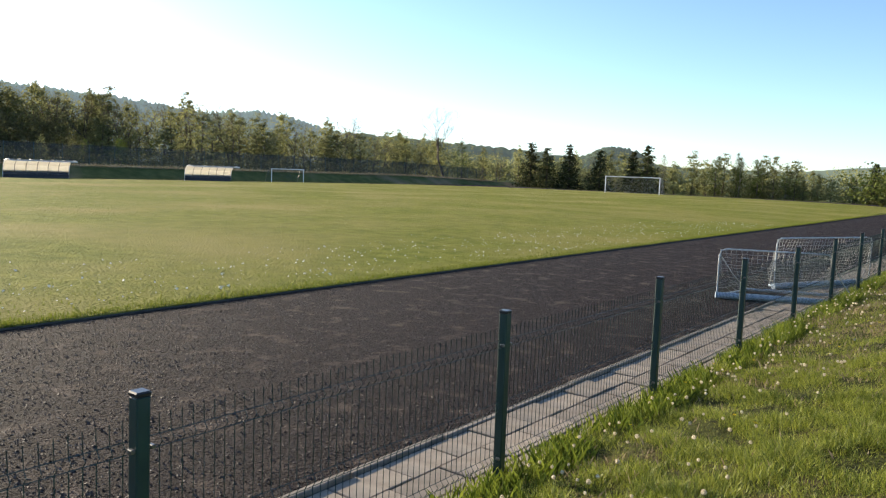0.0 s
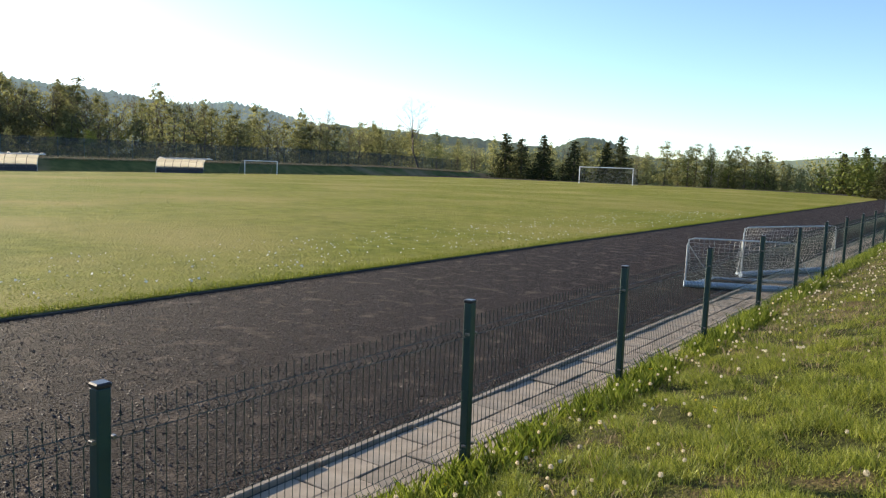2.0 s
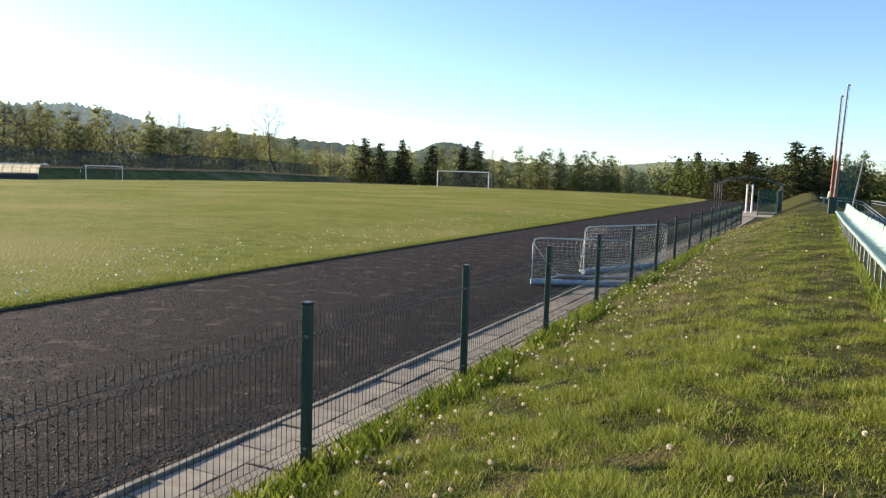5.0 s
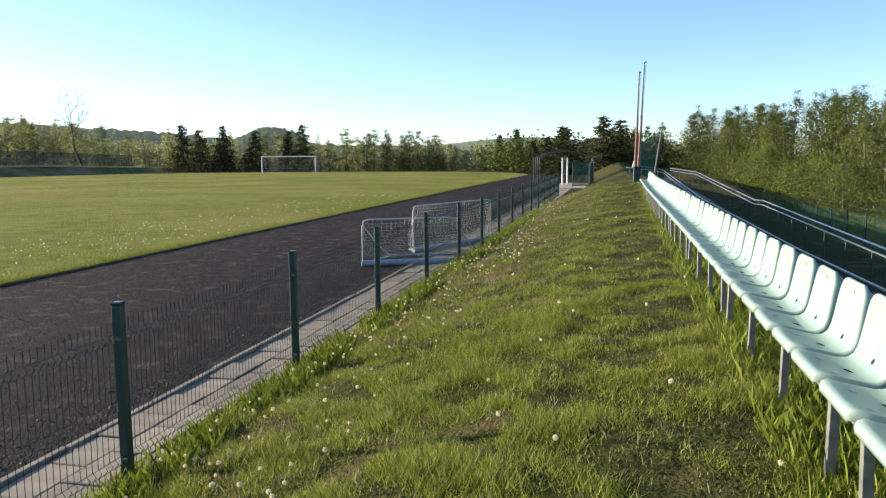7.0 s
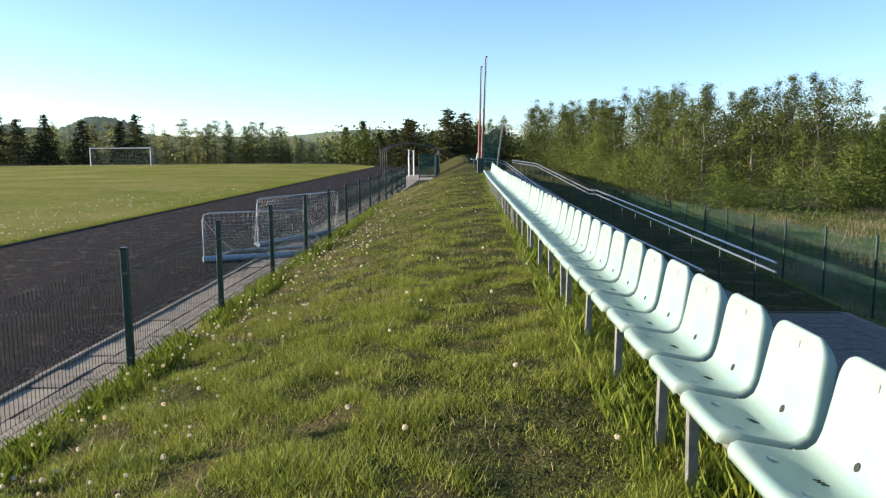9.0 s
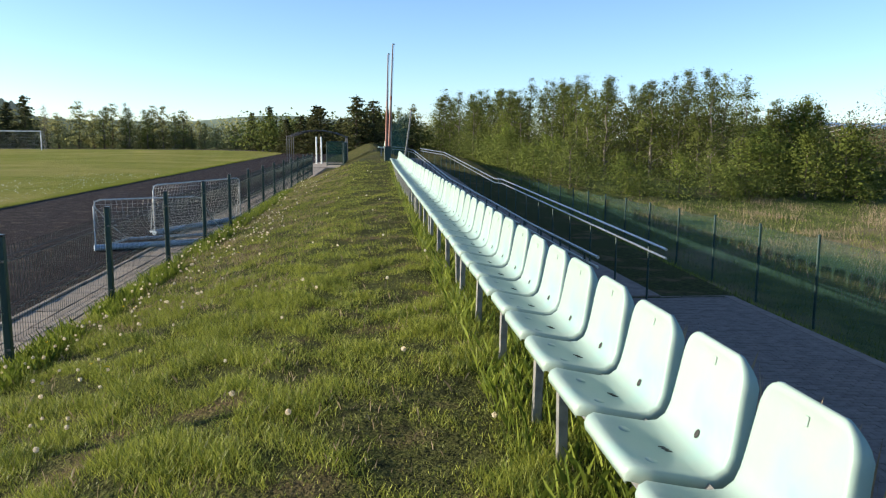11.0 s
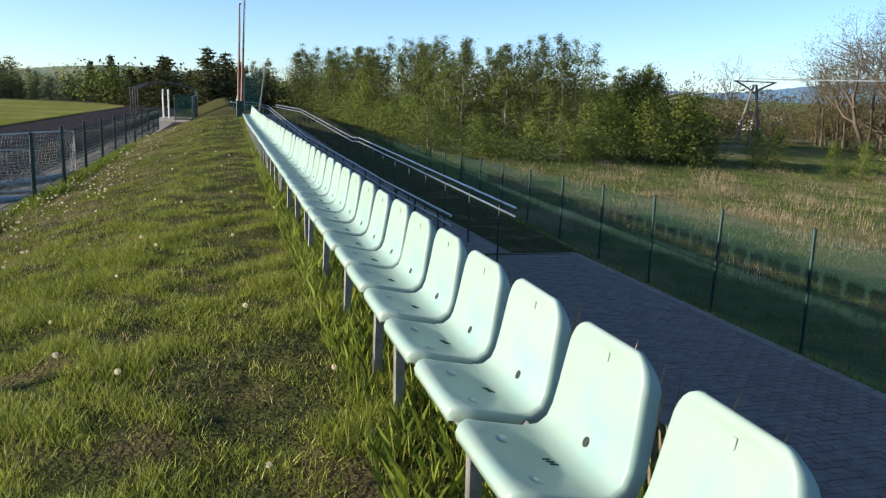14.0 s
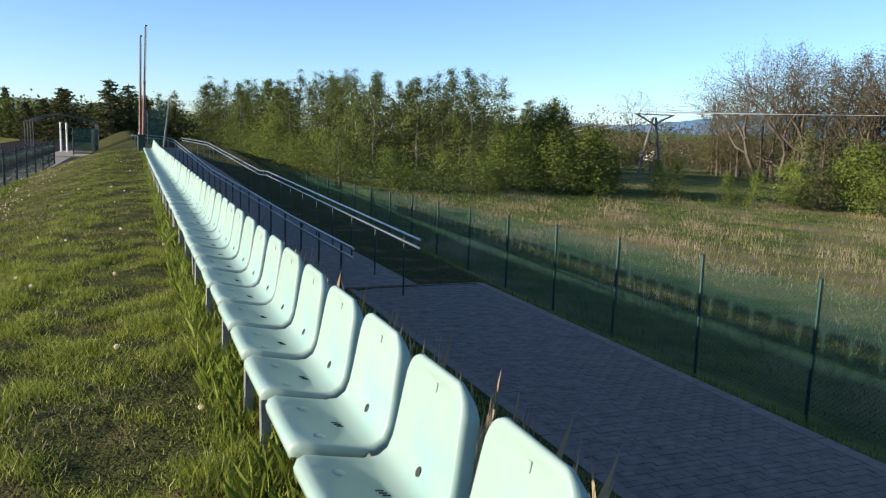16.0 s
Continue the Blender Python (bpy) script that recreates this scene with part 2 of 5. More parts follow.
def raw_mesh(name, verts, faces_per, material, smooth=False):
    """A mesh from arrays: verts (n, 3), in runs of faces_per corners, a face each."""
    verts = np.asarray(verts, dtype=np.float32)
    me = bpy.data.meshes.new(name)
    nv = len(verts)
    nf = nv // faces_per
    me.vertices.add(nv)
    me.vertices.foreach_set("co", verts.ravel())
    me.loops.add(nv)
    me.loops.foreach_set("vertex_index", np.arange(nv, dtype=np.int32))
    me.polygons.add(nf)
    me.polygons.foreach_set("loop_start", np.arange(nf, dtype=np.int32) * faces_per)
    me.polygons.foreach_set("loop_total", np.full(nf, faces_per, dtype=np.int32))
    me.update(calc_edges=True)
    me.materials.append(material)
    return me


# ---- the lie of the land ----
def crest_z(y):
    return np.interp(y, [-60, 22, 32, 70, 130, 300], [0.66, 0.66, 1.02, 1.40, 0.9, 0.0])


def ramp_z(y):
    return np.interp(y, [-60, 14.8, 34, 52, 60, 300], [-1.2, -1.2, -0.86, 0.05, 0.30, 0.3])


def ground_z(x, y):
    x, y = np.asarray(x, float), np.asarray(y, float)
    c, lo = crest_z(y), ramp_z(y)
    toe = x - np.interp(y, [34, 45, 64, 78], [0, 1.0, 1.0, 0])
    left = np.interp(toe, [-2.66, -2.60, -2.2, -1.2, -0.2, 0.8], [0.0, 0.065, 0.18, 0.56, 0.90, 1.0]) * c
    cut = x + np.interp(y, [34, 43, 52, 70], [0.0, 0.55, 1.35, 1.35])
    right = np.interp(cut, [1.8, 3.0, 3.9], [0.0, 0.45, 1.0])
    z = np.where(cut < 1.8, left, np.minimum(left, c) + (lo - np.minimum(left, c)) * right)
    drop = np.interp(x, [7.7, 10, 16, 40, 90, 250, 5000], [0.0, 1.0, 1.35, 1.75, 3.2, 10, 12])
    z = z - drop * np.interp(y, [-60, 40, 70, 300], [1.0, 1.0, 0.8, 0.8])
    z = z + np.interp(x, [-5000, -400, -86, -80, -77], [6, 4, 1.3, 1.25, 0])
    z = z - 0.05 * np.exp(-((x + 6.4) / 2.6) ** 4)
    z = z - 0.14 * np.where((x > 4.75) & (x < 7.6) & (y < 14.7), 1.0, 0.0)
    far = np.interp(y, [95, 120, 400, 5000], [0, -0.6, -4, -10])
    return z + far * np.interp(x, [-60, 5, 20], [1, 1, 0.4])


def sheet(name, xs, ys, zf, material, skip=None):
    X, Y = np.meshgrid(xs, ys, indexing="ij")
    Z = zf(X, Y)
    me = bpy.data.meshes.new(name)
    n, m = X.shape
    verts = np.stack([X, Y, Z], -1).reshape(-1, 3)
    idx = np.arange(n * m).reshape(n, m)
    q = np.stack([idx[:-1, :-1], idx[1:, :-1], idx[1:, 1:], idx[:-1, 1:]], -1).reshape(-1, 4)
    me.from_pydata(verts.tolist(), [], q.tolist())
    me.materials.append(material)
    for p in me.polygons:
        p.use_smooth = True
    return me


gx = np.concatenate([[-4800, -2500, -1200, -600, -300, -160, -120, -95, -88, -86, -83, -80, -77, -74, -60, -40, -25, -15, -11, -9.3], np.arange(-9, -3.0, 0.8), [-2.8, -2.68, -2.64, -2.60, -2.56, -2.51], np.arange(-2.45, 2.0, 0.12), np.arange(2.2, 10.5, 0.5), [12, 14, 17, 20, 25, 30, 36, 43, 50, 60, 75, 90, 120, 160, 250, 400, 800, 1600, 3000, 4800]])
gy = np.concatenate([[-4800, -2000, -800, -300, -120, -60, -30, -15, -8], np.arange(-5, 12, 0.15), np.arange(12, 32, 0.25), np.arange(32, 50, 0.6), np.arange(50, 100, 4), [105, 115, 130, 150, 180, 230, 300, 450, 700, 1200, 2400, 4800]])


def rough_ground(x, y):
    z = ground_z(x, y)
    k = np.where((x > -2.3) & (x < 4.0), 1.0, 0.0)
    k = k * np.interp(y, [24, 34], [1.0, 0.35])
    lump = np.sin(x * 5.1 + y * 2.3) * np.sin(y * 4.7 - x * 1.9) + 0.6 * np.sin(x * 11 - y * 9 + 2 * np.sin(y * 1.7)) * np.sin(y * 7.3 + 1.4 * np.sin(x * 3.1))
    wide = np.sin(x * 2.1 + 1.3 * np.sin(y * 0.9)) * np.sin(y * 1.6 + 0.8 * np.sin(x * 1.7))
    return z + k * (0.016 * lump + 0.014 * wide)


ground = new("ground", sheet("ground", gx, gy, rough_ground, M_GROUND))
tagged(ground, "uneven grassy bank and land running to the horizon", "ground", kind="structure")
ground.data.materials.append(M_MEADOW)
for p in ground.data.polygons:
    if p.center.x > 9.0 or p.center.x < -9.3 or p.center.y > 95 or p.center.y < -60:
        p.material_index = 1


# pitch with rounded ends inside the running track
def pitch_edge():
    pts = []
    for a in np.linspace(0, math.pi / 2, 14):
        pts.append((-31.3 + 22 * math.cos(a), 84 + 22 * math.sin(a)))
    pts += [(-52, 106), (-66, 100), (-74, 88), (-75, 60), (-75, 0), (-70, -12), (-50, -18), (-31.3, -18)]
    for a in np.linspace(0.1, math.pi / 2, 10):
        pts.append((-31.3 + 22 * math.sin(a), 4 - 22 * math.cos(a)))
    return pts


bm = bmesh.new()
edge = pitch_edge()
top = [bm.verts.new((x, y, 0.045)) for x, y in edge]
inner = [bm.verts.new((-40 + (x + 40) * 0.72, 45 + (y - 45) * 0.75, 0.22)) for x, y in edge]
low = [bm.verts.new((x, y, -0.2)) for x, y in edge]
k = len(edge)
for i in range(k):
    j = (i + 1) % k
    bm.faces.new((top[i], low[i], low[j], top[j]))
    bm.faces.new((inner[i], top[i], top[j], inner[j]))
bm.faces.new(inner)
bmesh.ops.recalc_face_normals(bm, faces=bm.faces)
pitch = new("pitch", mesh_of(bm, "pitch", M_FIELD))
tagged(pitch, "mown green football pitch with worn patches and daisies", "pitch", kind="structure")

# the cinder track: the near straight and the bends round both ends
bm = bmesh.new()
outer = [(-3.38, -40), (-3.38, 84)] + [(-31.3 + 28 * math.cos(a), 84 + 28 * math.sin(a)) for a in np.linspace(0.1, math.pi / 2, 12)] + [(-78, 112), (-78, -40)]
vs = [bm.verts.new((x, y, 0.012)) for x, y in outer]
bm.faces.new(vs)
bmesh.ops.triangulate(bm, faces=bm.faces)
bmesh.ops.recalc_face_normals(bm, faces=bm.faces)
for f in bm.faces:
    if f.normal.z < 0:
        f.normal_flip()
track = new("running_track", mesh_of(bm, "running_track", M_TRACK))
tagged(track, "dark cinder running track with pale sandy patches", "running track", kind="structure")

# ---- hills and far land ----
def ridge(name, az0, az1, dist, prof, material, label, depth=0.35, rough=0.0, n=160, base=-30):
    """A hill range seen from the ground: prof(s) gives the crest height for s from 0 to 1 along it."""
    rng = np.random.RandomState(len(name))
    S = np.linspace(0, 1, n)
    az = np.radians(az0 + (az1 - az0) * S)
    crest = np.array([prof(s) for s in S]) + rough * rng.rand(n)
    rows_ = [(1 - depth, base, 0), (1 - depth * 0.5, None, 0.55), (1 - depth * 0.2, None, 0.85), (1.0, None, 1.0), (1.15, base, 0)]
    verts, q = [], []
    for d, b, kf in rows_:
        z = np.full(n, base, float) if b is not None else base + (crest - base) * kf
        verts.append(np.stack([-np.sin(az) * dist * d, np.cos(az) * dist * d, z], -1))
    V = np.concatenate(verts)
    for r in range(len(rows_) - 1):
        for i in range(n - 1):
            a = r * n + i
            q.append((a, a + 1, a + n + 1, a + n))
    me = bpy.data.meshes.new(name)
    me.from_pydata(V.tolist(), [], q)
    me.materials.append(material)
    for p in me.polygons:
        p.use_smooth = True
    ob = new(name, me)
    return tagged(ob, label, "hill", kind="structure")


def bump_at(s, c, w):
    return math.exp(-((s - c) / w) ** 2)


ridge("backdrop_wooded_hill", 95, 36, 2000, lambda s: np.interp(s, [0, 0.25, 0.49, 0.60, 0.68, 0.70, 0.74, 0.785, 0.84, 0.90, 1.0], [200, 200, 160, 144, 122, 126, 135, 119, 88, 45, 15]), M_HILLWOOD, "long wooded hill range paled blue to stand for haze", rough=9, n=520)
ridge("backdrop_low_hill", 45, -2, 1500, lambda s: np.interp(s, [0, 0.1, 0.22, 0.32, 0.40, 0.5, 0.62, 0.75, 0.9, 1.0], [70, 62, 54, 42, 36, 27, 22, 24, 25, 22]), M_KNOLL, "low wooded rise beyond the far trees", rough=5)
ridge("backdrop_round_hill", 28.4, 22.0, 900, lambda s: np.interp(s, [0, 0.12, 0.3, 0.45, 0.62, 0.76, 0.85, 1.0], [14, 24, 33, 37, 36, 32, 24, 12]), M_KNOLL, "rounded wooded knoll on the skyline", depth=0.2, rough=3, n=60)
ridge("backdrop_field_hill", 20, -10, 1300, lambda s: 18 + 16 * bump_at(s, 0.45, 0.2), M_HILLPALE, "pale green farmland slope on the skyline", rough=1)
ridge("backdrop_mountain", -20, -62, 4200, lambda s: np.interp(s, [0, 0.14, 0.20, 0.235, 0.27, 0.33, 0.38, 0.44, 0.52, 0.62, 1.0], [35, 45, 82, 108, 80, 74, 80, 100, 130, 160, 150]), M_HILLFAR, "far mountain range coloured blue for haze", depth=0.3, rough=6)
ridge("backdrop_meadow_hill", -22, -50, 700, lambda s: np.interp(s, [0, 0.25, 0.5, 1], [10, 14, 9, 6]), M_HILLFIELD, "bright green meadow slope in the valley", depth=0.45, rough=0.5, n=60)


# ---- trees ----
def leaf_quads(centres, spread, count, size, rng, axis=None):
    """Small leaf cards round cluster centres; most face away from the axis of the crown."""
    c = np.repeat(np.asarray(centres), count, axis=0)
    sp = np.repeat(np.asarray(spread).reshape(-1, 1), count, axis=0)
    p = c + rng.normal(size=c.shape) * sp * np.array([1, 1, 0.8])
    n = rng.normal(size=c.shape)
    n /= np.linalg.norm(n, axis=1, keepdims=True)
    if axis is not None:
        o = (p - c) / (sp + 1e-6) * 0.5 + (c - np.asarray(axis)) * np.array([1, 1, 0.35])
        n = n * 0.75 + o / (np.linalg.norm(o, axis=1, keepdims=True) + 1e-6)
        n /= np.linalg.norm(n, axis=1, keepdims=True) + 1e-6
    a = np.cross(n, rng.normal(size=c.shape))
    a /= np.linalg.norm(a, axis=1, keepdims=True) + 1e-6
    b = np.cross(n, a)
    s = size * (0.6 + 0.8 * rng.rand(len(c), 1))
    a, b = a * s, b * s * 0.66
    return np.stack([p - a * 0.5, p - b * 0.5 + a * 0.1, p + a * 0.5, p + b * 0.5 + a * 0.1], 1).reshape(-1, 3)


def broadleaf(seed, h=10.0, width=2.2, low=0.12, clusters=70, per=34, leaf=0.26, lean=0.3, shape=1.0, trunk_r=0.13, mass=0.0):
    """Trunk and limbs as one bmesh, and the crown's leaf cards."""
    rng = np.random.RandomState(seed)
    bm = bmesh.new()
    pts = [Vector((lean * rng.normal() * t * 0.6, lean * rng.normal() * t * 0.6, h * 0.93 * t)) for t in (0, 0.12, 0.3, 0.5, 0.7, 0.86, 1.0)]
    tube(bm, pts, [trunk_r * k for k in (1.25, 1.0, 0.85, 0.6, 0.4, 0.22, 0.08)], 6)
    cs, sp = [], []
    for i in range(clusters):
        t = low + (1 - low) * (i + rng.rand()) / clusters
        env = width * (math.sin(math.pi * min(1, (t - low + 0.10) / (1.08 - low)) ** shape) ** 0.8 + 0.06)
        a = rng.rand() * 6.283
        r = env * math.sqrt(rng.rand()) * 0.95
        base = Vector((np.interp(t, np.linspace(0, 1, 7), [p.x for p in pts]), np.interp(t, np.linspace(0, 1, 7), [p.y for p in pts]), h * t))
        c = base + Vector((r * math.cos(a), r * math.sin(a), 0.1 * h * rng.normal() * 0.3))
        cs.append(c)
        sp.append((0.22 + 0.20 * rng.rand()) * (0.55 + 0.5 * env / width))
        if i % 3 == 0:
            s0 = base - Vector((0, 0, r * 0.7))
            s0.z = max(s0.z, h * 0.08)
            mid = s0.lerp(c, 0.55) + Vector((0, 0, 0.08 * r))
            tube(bm, [s0, mid, c], [trunk_r * 0.30 * (1.1 - t), trunk_r * 0.18, 0.012], 4, False)
    leaves = leaf_quads([tuple(c) for c in cs], sp, per, leaf, rng, (0, 0, h * 0.42))
    if mass:
        core = [(c.x * 0.72, c.y * 0.72, c.z - 0.02 * h) for c in cs[:int(len(cs) * 0.94)]]
        leaves = np.concatenate([leaves, leaf_quads(core, np.array(sp[:len(core)]) * 0.8, 7 if mass < 0.3 else 4, mass, rng, (0, 0, h * 0.42))])
    return bm, leaves


def bare_tree(seed, h=10.0, spread=2.6, r=0.16, leaf_per=9):
    """A tree hardly in leaf: forked limbs down to twigs, and a few small buds."""
    rng = np.random.RandomState(seed)
    bm = bmesh.new()
    tips = []

    def grow(p, d, ln, rad, level):
        n = 3
        pts, q = [p], p
        for i in range(n):
            d = (d + Vector(rng.normal(size=3)) * 0.16 + Vector((0, 0, 0.06))).normalized()
            q = q + d * ln / n
            pts.append(q)
        tube(bm, pts, [rad * (1 - 0.5 * i / n) for i in range(n + 1)], 5 if level < 2 else 3, False)
        if level >= 3:
            tips.append(tuple(q))
        if level >= 5:
            return
        for i in range(3 if level < 3 else 2):
            j = 1 + int(rng.rand() * n) if i else n
            side = Vector(rng.normal(size=3))
            nd = (d + side * (0.42 if i else 0.2)).normalized()
            nd.z = max(nd.z, -0.1)
            grow(pts[j], nd, ln * (0.60 + 0.2 * rng.rand()), max(rad * 0.54, 0.011), level + 1)
    grow(Vector((0, 0, 0)), Vector((0, 0, 1)), h * 0.36, r, 0)
    return bm, leaf_quads(tips, np.full(len(tips), 0.30), leaf_per, 0.075, rng)


def spruce(seed, h=10.0, width=2.0):
    rng = np.random.RandomState(seed)
    bm = bmesh.new()
    tube(bm, [(0, 0, 0), (0, 0, h * 0.5), (0, 0, h)], [0.16, 0.1, 0.02], 6)
    cs, sp = [], []
    tiers = 17
    for i in range(tiers):
        t = 0.06 + 0.92 * i / tiers
        r = width * (1 - t) ** 0.85 * (0.85 + 0.3 * rng.rand())
        for k in range(max(4, int(11 * (1 - t)) + 3)):
            a = rng.rand() * 6.283
            rr = r * (0.8 + 0.35 * rng.rand())
            tip = Vector((rr * math.cos(a), rr * math.sin(a), h * t - 0.22 * rr + 0.1))
            tube(bm, [(0, 0, h * t + 0.1), tip], [0.03, 0.008], 3, False)
            for s in (0.35, 0.62, 0.86, 1.0):
                cs.append((tip.x * s, tip.y * s, h * t + 0.1 + (tip.z - h * t - 0.1) * s - 0.05))
                sp.append(0.10 + 0.09 * (1 - t))
    return bm, leaf_quads(cs, np.array(sp) * 1.6, 5, 0.30, rng)


def tree_kind(name, makers, bark, leaf, label, category="tree"):
    out = []
    for i, mk in enumerate(makers):
        bm, lv = mk
        tr = mesh_of(bm, "trunk", bark, True)
        cr = raw_mesh("crown", lv, 4, leaf)
        out.append((tr, cr))
    return {"name": name, "v": out, "label": label, "cat": category}


K_BIRCH = tree_kind("birch_tree", [broadleaf(s, 10, w, 0.04, 116, 36, 0.118, 0.3, 0.72, mass=0.20) for s, w in ((1, 1.8), (2, 2.1), (3, 1.6), (4, 2.3), (5, 1.9))], M_BIRCHBARK, L_BIRCH, "tall young birch in fresh spring leaf", "tree")
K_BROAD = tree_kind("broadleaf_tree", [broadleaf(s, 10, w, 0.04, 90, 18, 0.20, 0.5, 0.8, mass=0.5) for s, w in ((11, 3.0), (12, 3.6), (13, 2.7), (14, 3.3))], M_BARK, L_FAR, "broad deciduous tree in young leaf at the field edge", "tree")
K_SHRUB = tree_kind("shrub", [broadleaf(s, 4, w, 0.0, 66, 38, 0.092, 0.25, 0.6, 0.05, mass=0.17) for s, w in ((21, 1.7), (22, 2.0), (23, 1.5))], M_BARK, L_SHRUB, "bright green leafy shrub in the rough grass", "shrub")
K_BARE = tree_kind("bare_tree", [bare_tree(s) for s in (31, 32, 33)], M_BARK, L_BROWN, "nearly bare spring tree with brown twigs", "tree")
K_POPLAR = tree_kind("budding_tree", [broadleaf(s, 10, w, 0.10, 100, 26, 0.085, 0.4, 0.85, 0.10) for s, w in ((41, 1.9), (42, 2.3), (43, 1.6))], M_BARK, L_BROWN, "tall brownish tree just coming into bud", "tree")
K_SPRUCE = tree_kind("spruce_tree", [spruce(s, 10, w) for s, w in ((51, 2.1), (52, 2.5), (53, 1.8))], M_BARK, L_SPRUCE, "dark evergreen spruce at the edge of the ground", "tree")
made_trees = {}
trng = random.Random(5)


def plant(kind, x, y, h, wide=1.0, z=None):
    i = trng.randrange(len(kind["v"]))
    tr, cr = kind["v"][i]
    base = 4.0 if kind is K_SHRUB else 10.0
    s = h / base
    gz = float(ground_z(x, y)) - 0.05 if z is None else z
    m = Matrix.Translation((x, y, gz)) @ Matrix.Rotation(trng.uniform(0, 6.28), 4, "Z") @ Matrix.Diagonal((s * wide, s * wide, s, 1))
    ob = empty(kind["name"])
    ob.matrix_basis = m
    part("trunk", tr, None, ob)
    part("crown", cr, None, ob)
    tagged(ob, kind["label"], kind["cat"], "trees and shrubs around the ground")


def belt(n, line, width, kinds, h0, h1):
    """Trees scattered along a line of plan points."""
    seg = [math.dist(a, b) for a, b in zip(line, line[1:])]
    for i in range(n):
        d = (i + trng.random()) / n * sum(seg)
        k = 0
        while k < len(seg) - 1 and d > seg[k]:
            d -= seg[k]
            k += 1
        a, b = Vector(line[k]), Vector(line[k + 1])
        p = a.lerp(b, min(1, d / seg[k]))
        nrm = Vector((b.y - a.y, a.x - b.x)).normalized()
        p = p + nrm * trng.uniform(-width, width)
        plant(trng.choice(kinds), p.x, p.y, trng.uniform(h0, h1), trng.uniform(1.0, 1.6))


# behind the far touchline
belt(46, [(-150, 30), (-156, 60), (-160, 92)], 7, [K_BARE, K_POPLAR, K_BROAD, K_BROAD], 11.5, 15.5)
belt(26, [(-104, 5), (-106, 70)], 3, [K_SHRUB, K_BROAD, K_POPLAR], 2.8, 4.6)
belt(34, [(-136, 70), (-146, 118), (-138, 168)], 6, [K_BROAD, K_BROAD, K_BARE, K_POPLAR], 8.5, 12)
belt(22, [(-152, 90), (-156, 200)], 8, [K_BROAD, K_POPLAR, K_BARE], 12, 16)
# behind the far goal
belt(36, [(-92, 128), (-60, 132), (-30, 135)], 4, [K_BROAD, K_BIRCH, K_BROAD, K_POPLAR], 6, 8)
belt(24, [(-40, 138), (-10, 130), (-3, 118)], 5, [K_BROAD, K_SHRUB, K_BROAD], 3.8, 5.6)
belt(22, [(-30, 165), (0, 160), (14, 130)], 6, [K_BIRCH, K_BROAD, K_POPLAR], 3.8, 5.4)
for x, y, h in ((-74, 122, 9.5), (-70, 121, 8.5), (-66, 122, 9.2), (-60, 122, 8.2), (-54, 122, 8.0), (-51, 121, 9.0), (-16, 128, 8), (-19, 129, 7)):
    plant(K_SPRUCE, x, y, h * 0.95, 1.55)
plant(K_BARE, -84, 109, 13.5, 1.1)
# evergreens and trees past the entrance
for x, y, h in ((-7.5, 88, 6.5), (-5.2, 86, 7.8), (-3.0, 88, 6.2), (-1.2, 84, 8.4), (0.6, 86, 7.2), (-9.5, 92, 6.0), (2.2, 90, 6.5), (-6.2, 94, 8.6)):
    plant(K_SPRUCE, x, y, h * 0.68, 2.2)
belt(8, [(2, 92), (6, 100)], 2, [K_BROAD, K_BIRCH], 4.2, 5.6)
# the birch wood below the bank
belt(32, [(9, 96), (13, 76), (19, 62), (25, 53)], 2.2, [K_BIRCH], 5.8, 7.6)
belt(30, [(14, 100), (20, 80), (26, 64), (30, 58)], 2.6, [K_BIRCH], 7.0, 8.8)
belt(20, [(11, 80), (12.5, 62), (14, 48), (18, 44), (22, 46), (30, 47.5), (34, 48)], 1.1, [K_SHRUB, K_SHRUB, K_BIRCH], 1.8, 4.0)
belt(12, [(11.4, 86), (11.6, 66), (12.6, 51)], 0.5, [K_SHRUB, K_SHRUB, K_BIRCH], 1.6, 2.8)
belt(10, [(33, 62), (40, 66)], 2.5, [K_BIRCH, K_BIRCH, K_SHRUB], 5, 6.8)
# the valley side and the tall trees to its right
belt(9, [(22, 48), (31, 46)], 1.3, [K_SHRUB, K_SHRUB, K_BIRCH], 3.2, 5.0)
for x, y, h in ((33.2, 46.8, 1.9), (34.9, 44.6, 2.6), (36.0, 43.6, 2.9), (38.6, 41.5, 2.3), (39.8, 40.2, 2.5), (44, 40.5, 3.2)):
    plant(K_SHRUB, x, y, h, 1.1)
belt(16, [(44, 42), (50, 38), (55, 30)], 1.8, [K_SHRUB, K_SHRUB, K_BROAD], 3.0, 5.0)
belt(9, [(62, 71), (63.5, 67)], 1.5, [K_POPLAR, K_POPLAR, K_BARE], 8.0, 10.5)
belt(30, [(62.5, 64), (67, 59), (72, 51)], 2.5, [K_POPLAR, K_BARE, K_POPLAR, K_BARE], 11.5, 14.5)
belt(20, [(72, 51), (78, 34)], 4.0, [K_POPLAR, K_POPLAR, K_BARE, K_BROAD], 10, 14)
belt(18, [(57, 52), (63, 43), (68, 31)], 2.0, [K_SHRUB, K_BROAD], 3.8, 6)
belt(16, [(62, 104), (84, 84)], 6.0, [K_BARE, K_POPLAR], 4.2, 5.8)
belt(24, [(70, 150), (110, 120), (130, 90)], 10, [K_BARE, K_BROAD, K_POPLAR], 5, 7)
plant(K_BARE, 59.6, 84, 10.5, 1.0)
plant(K_BARE, 46, 60, 4.5, 1.1)



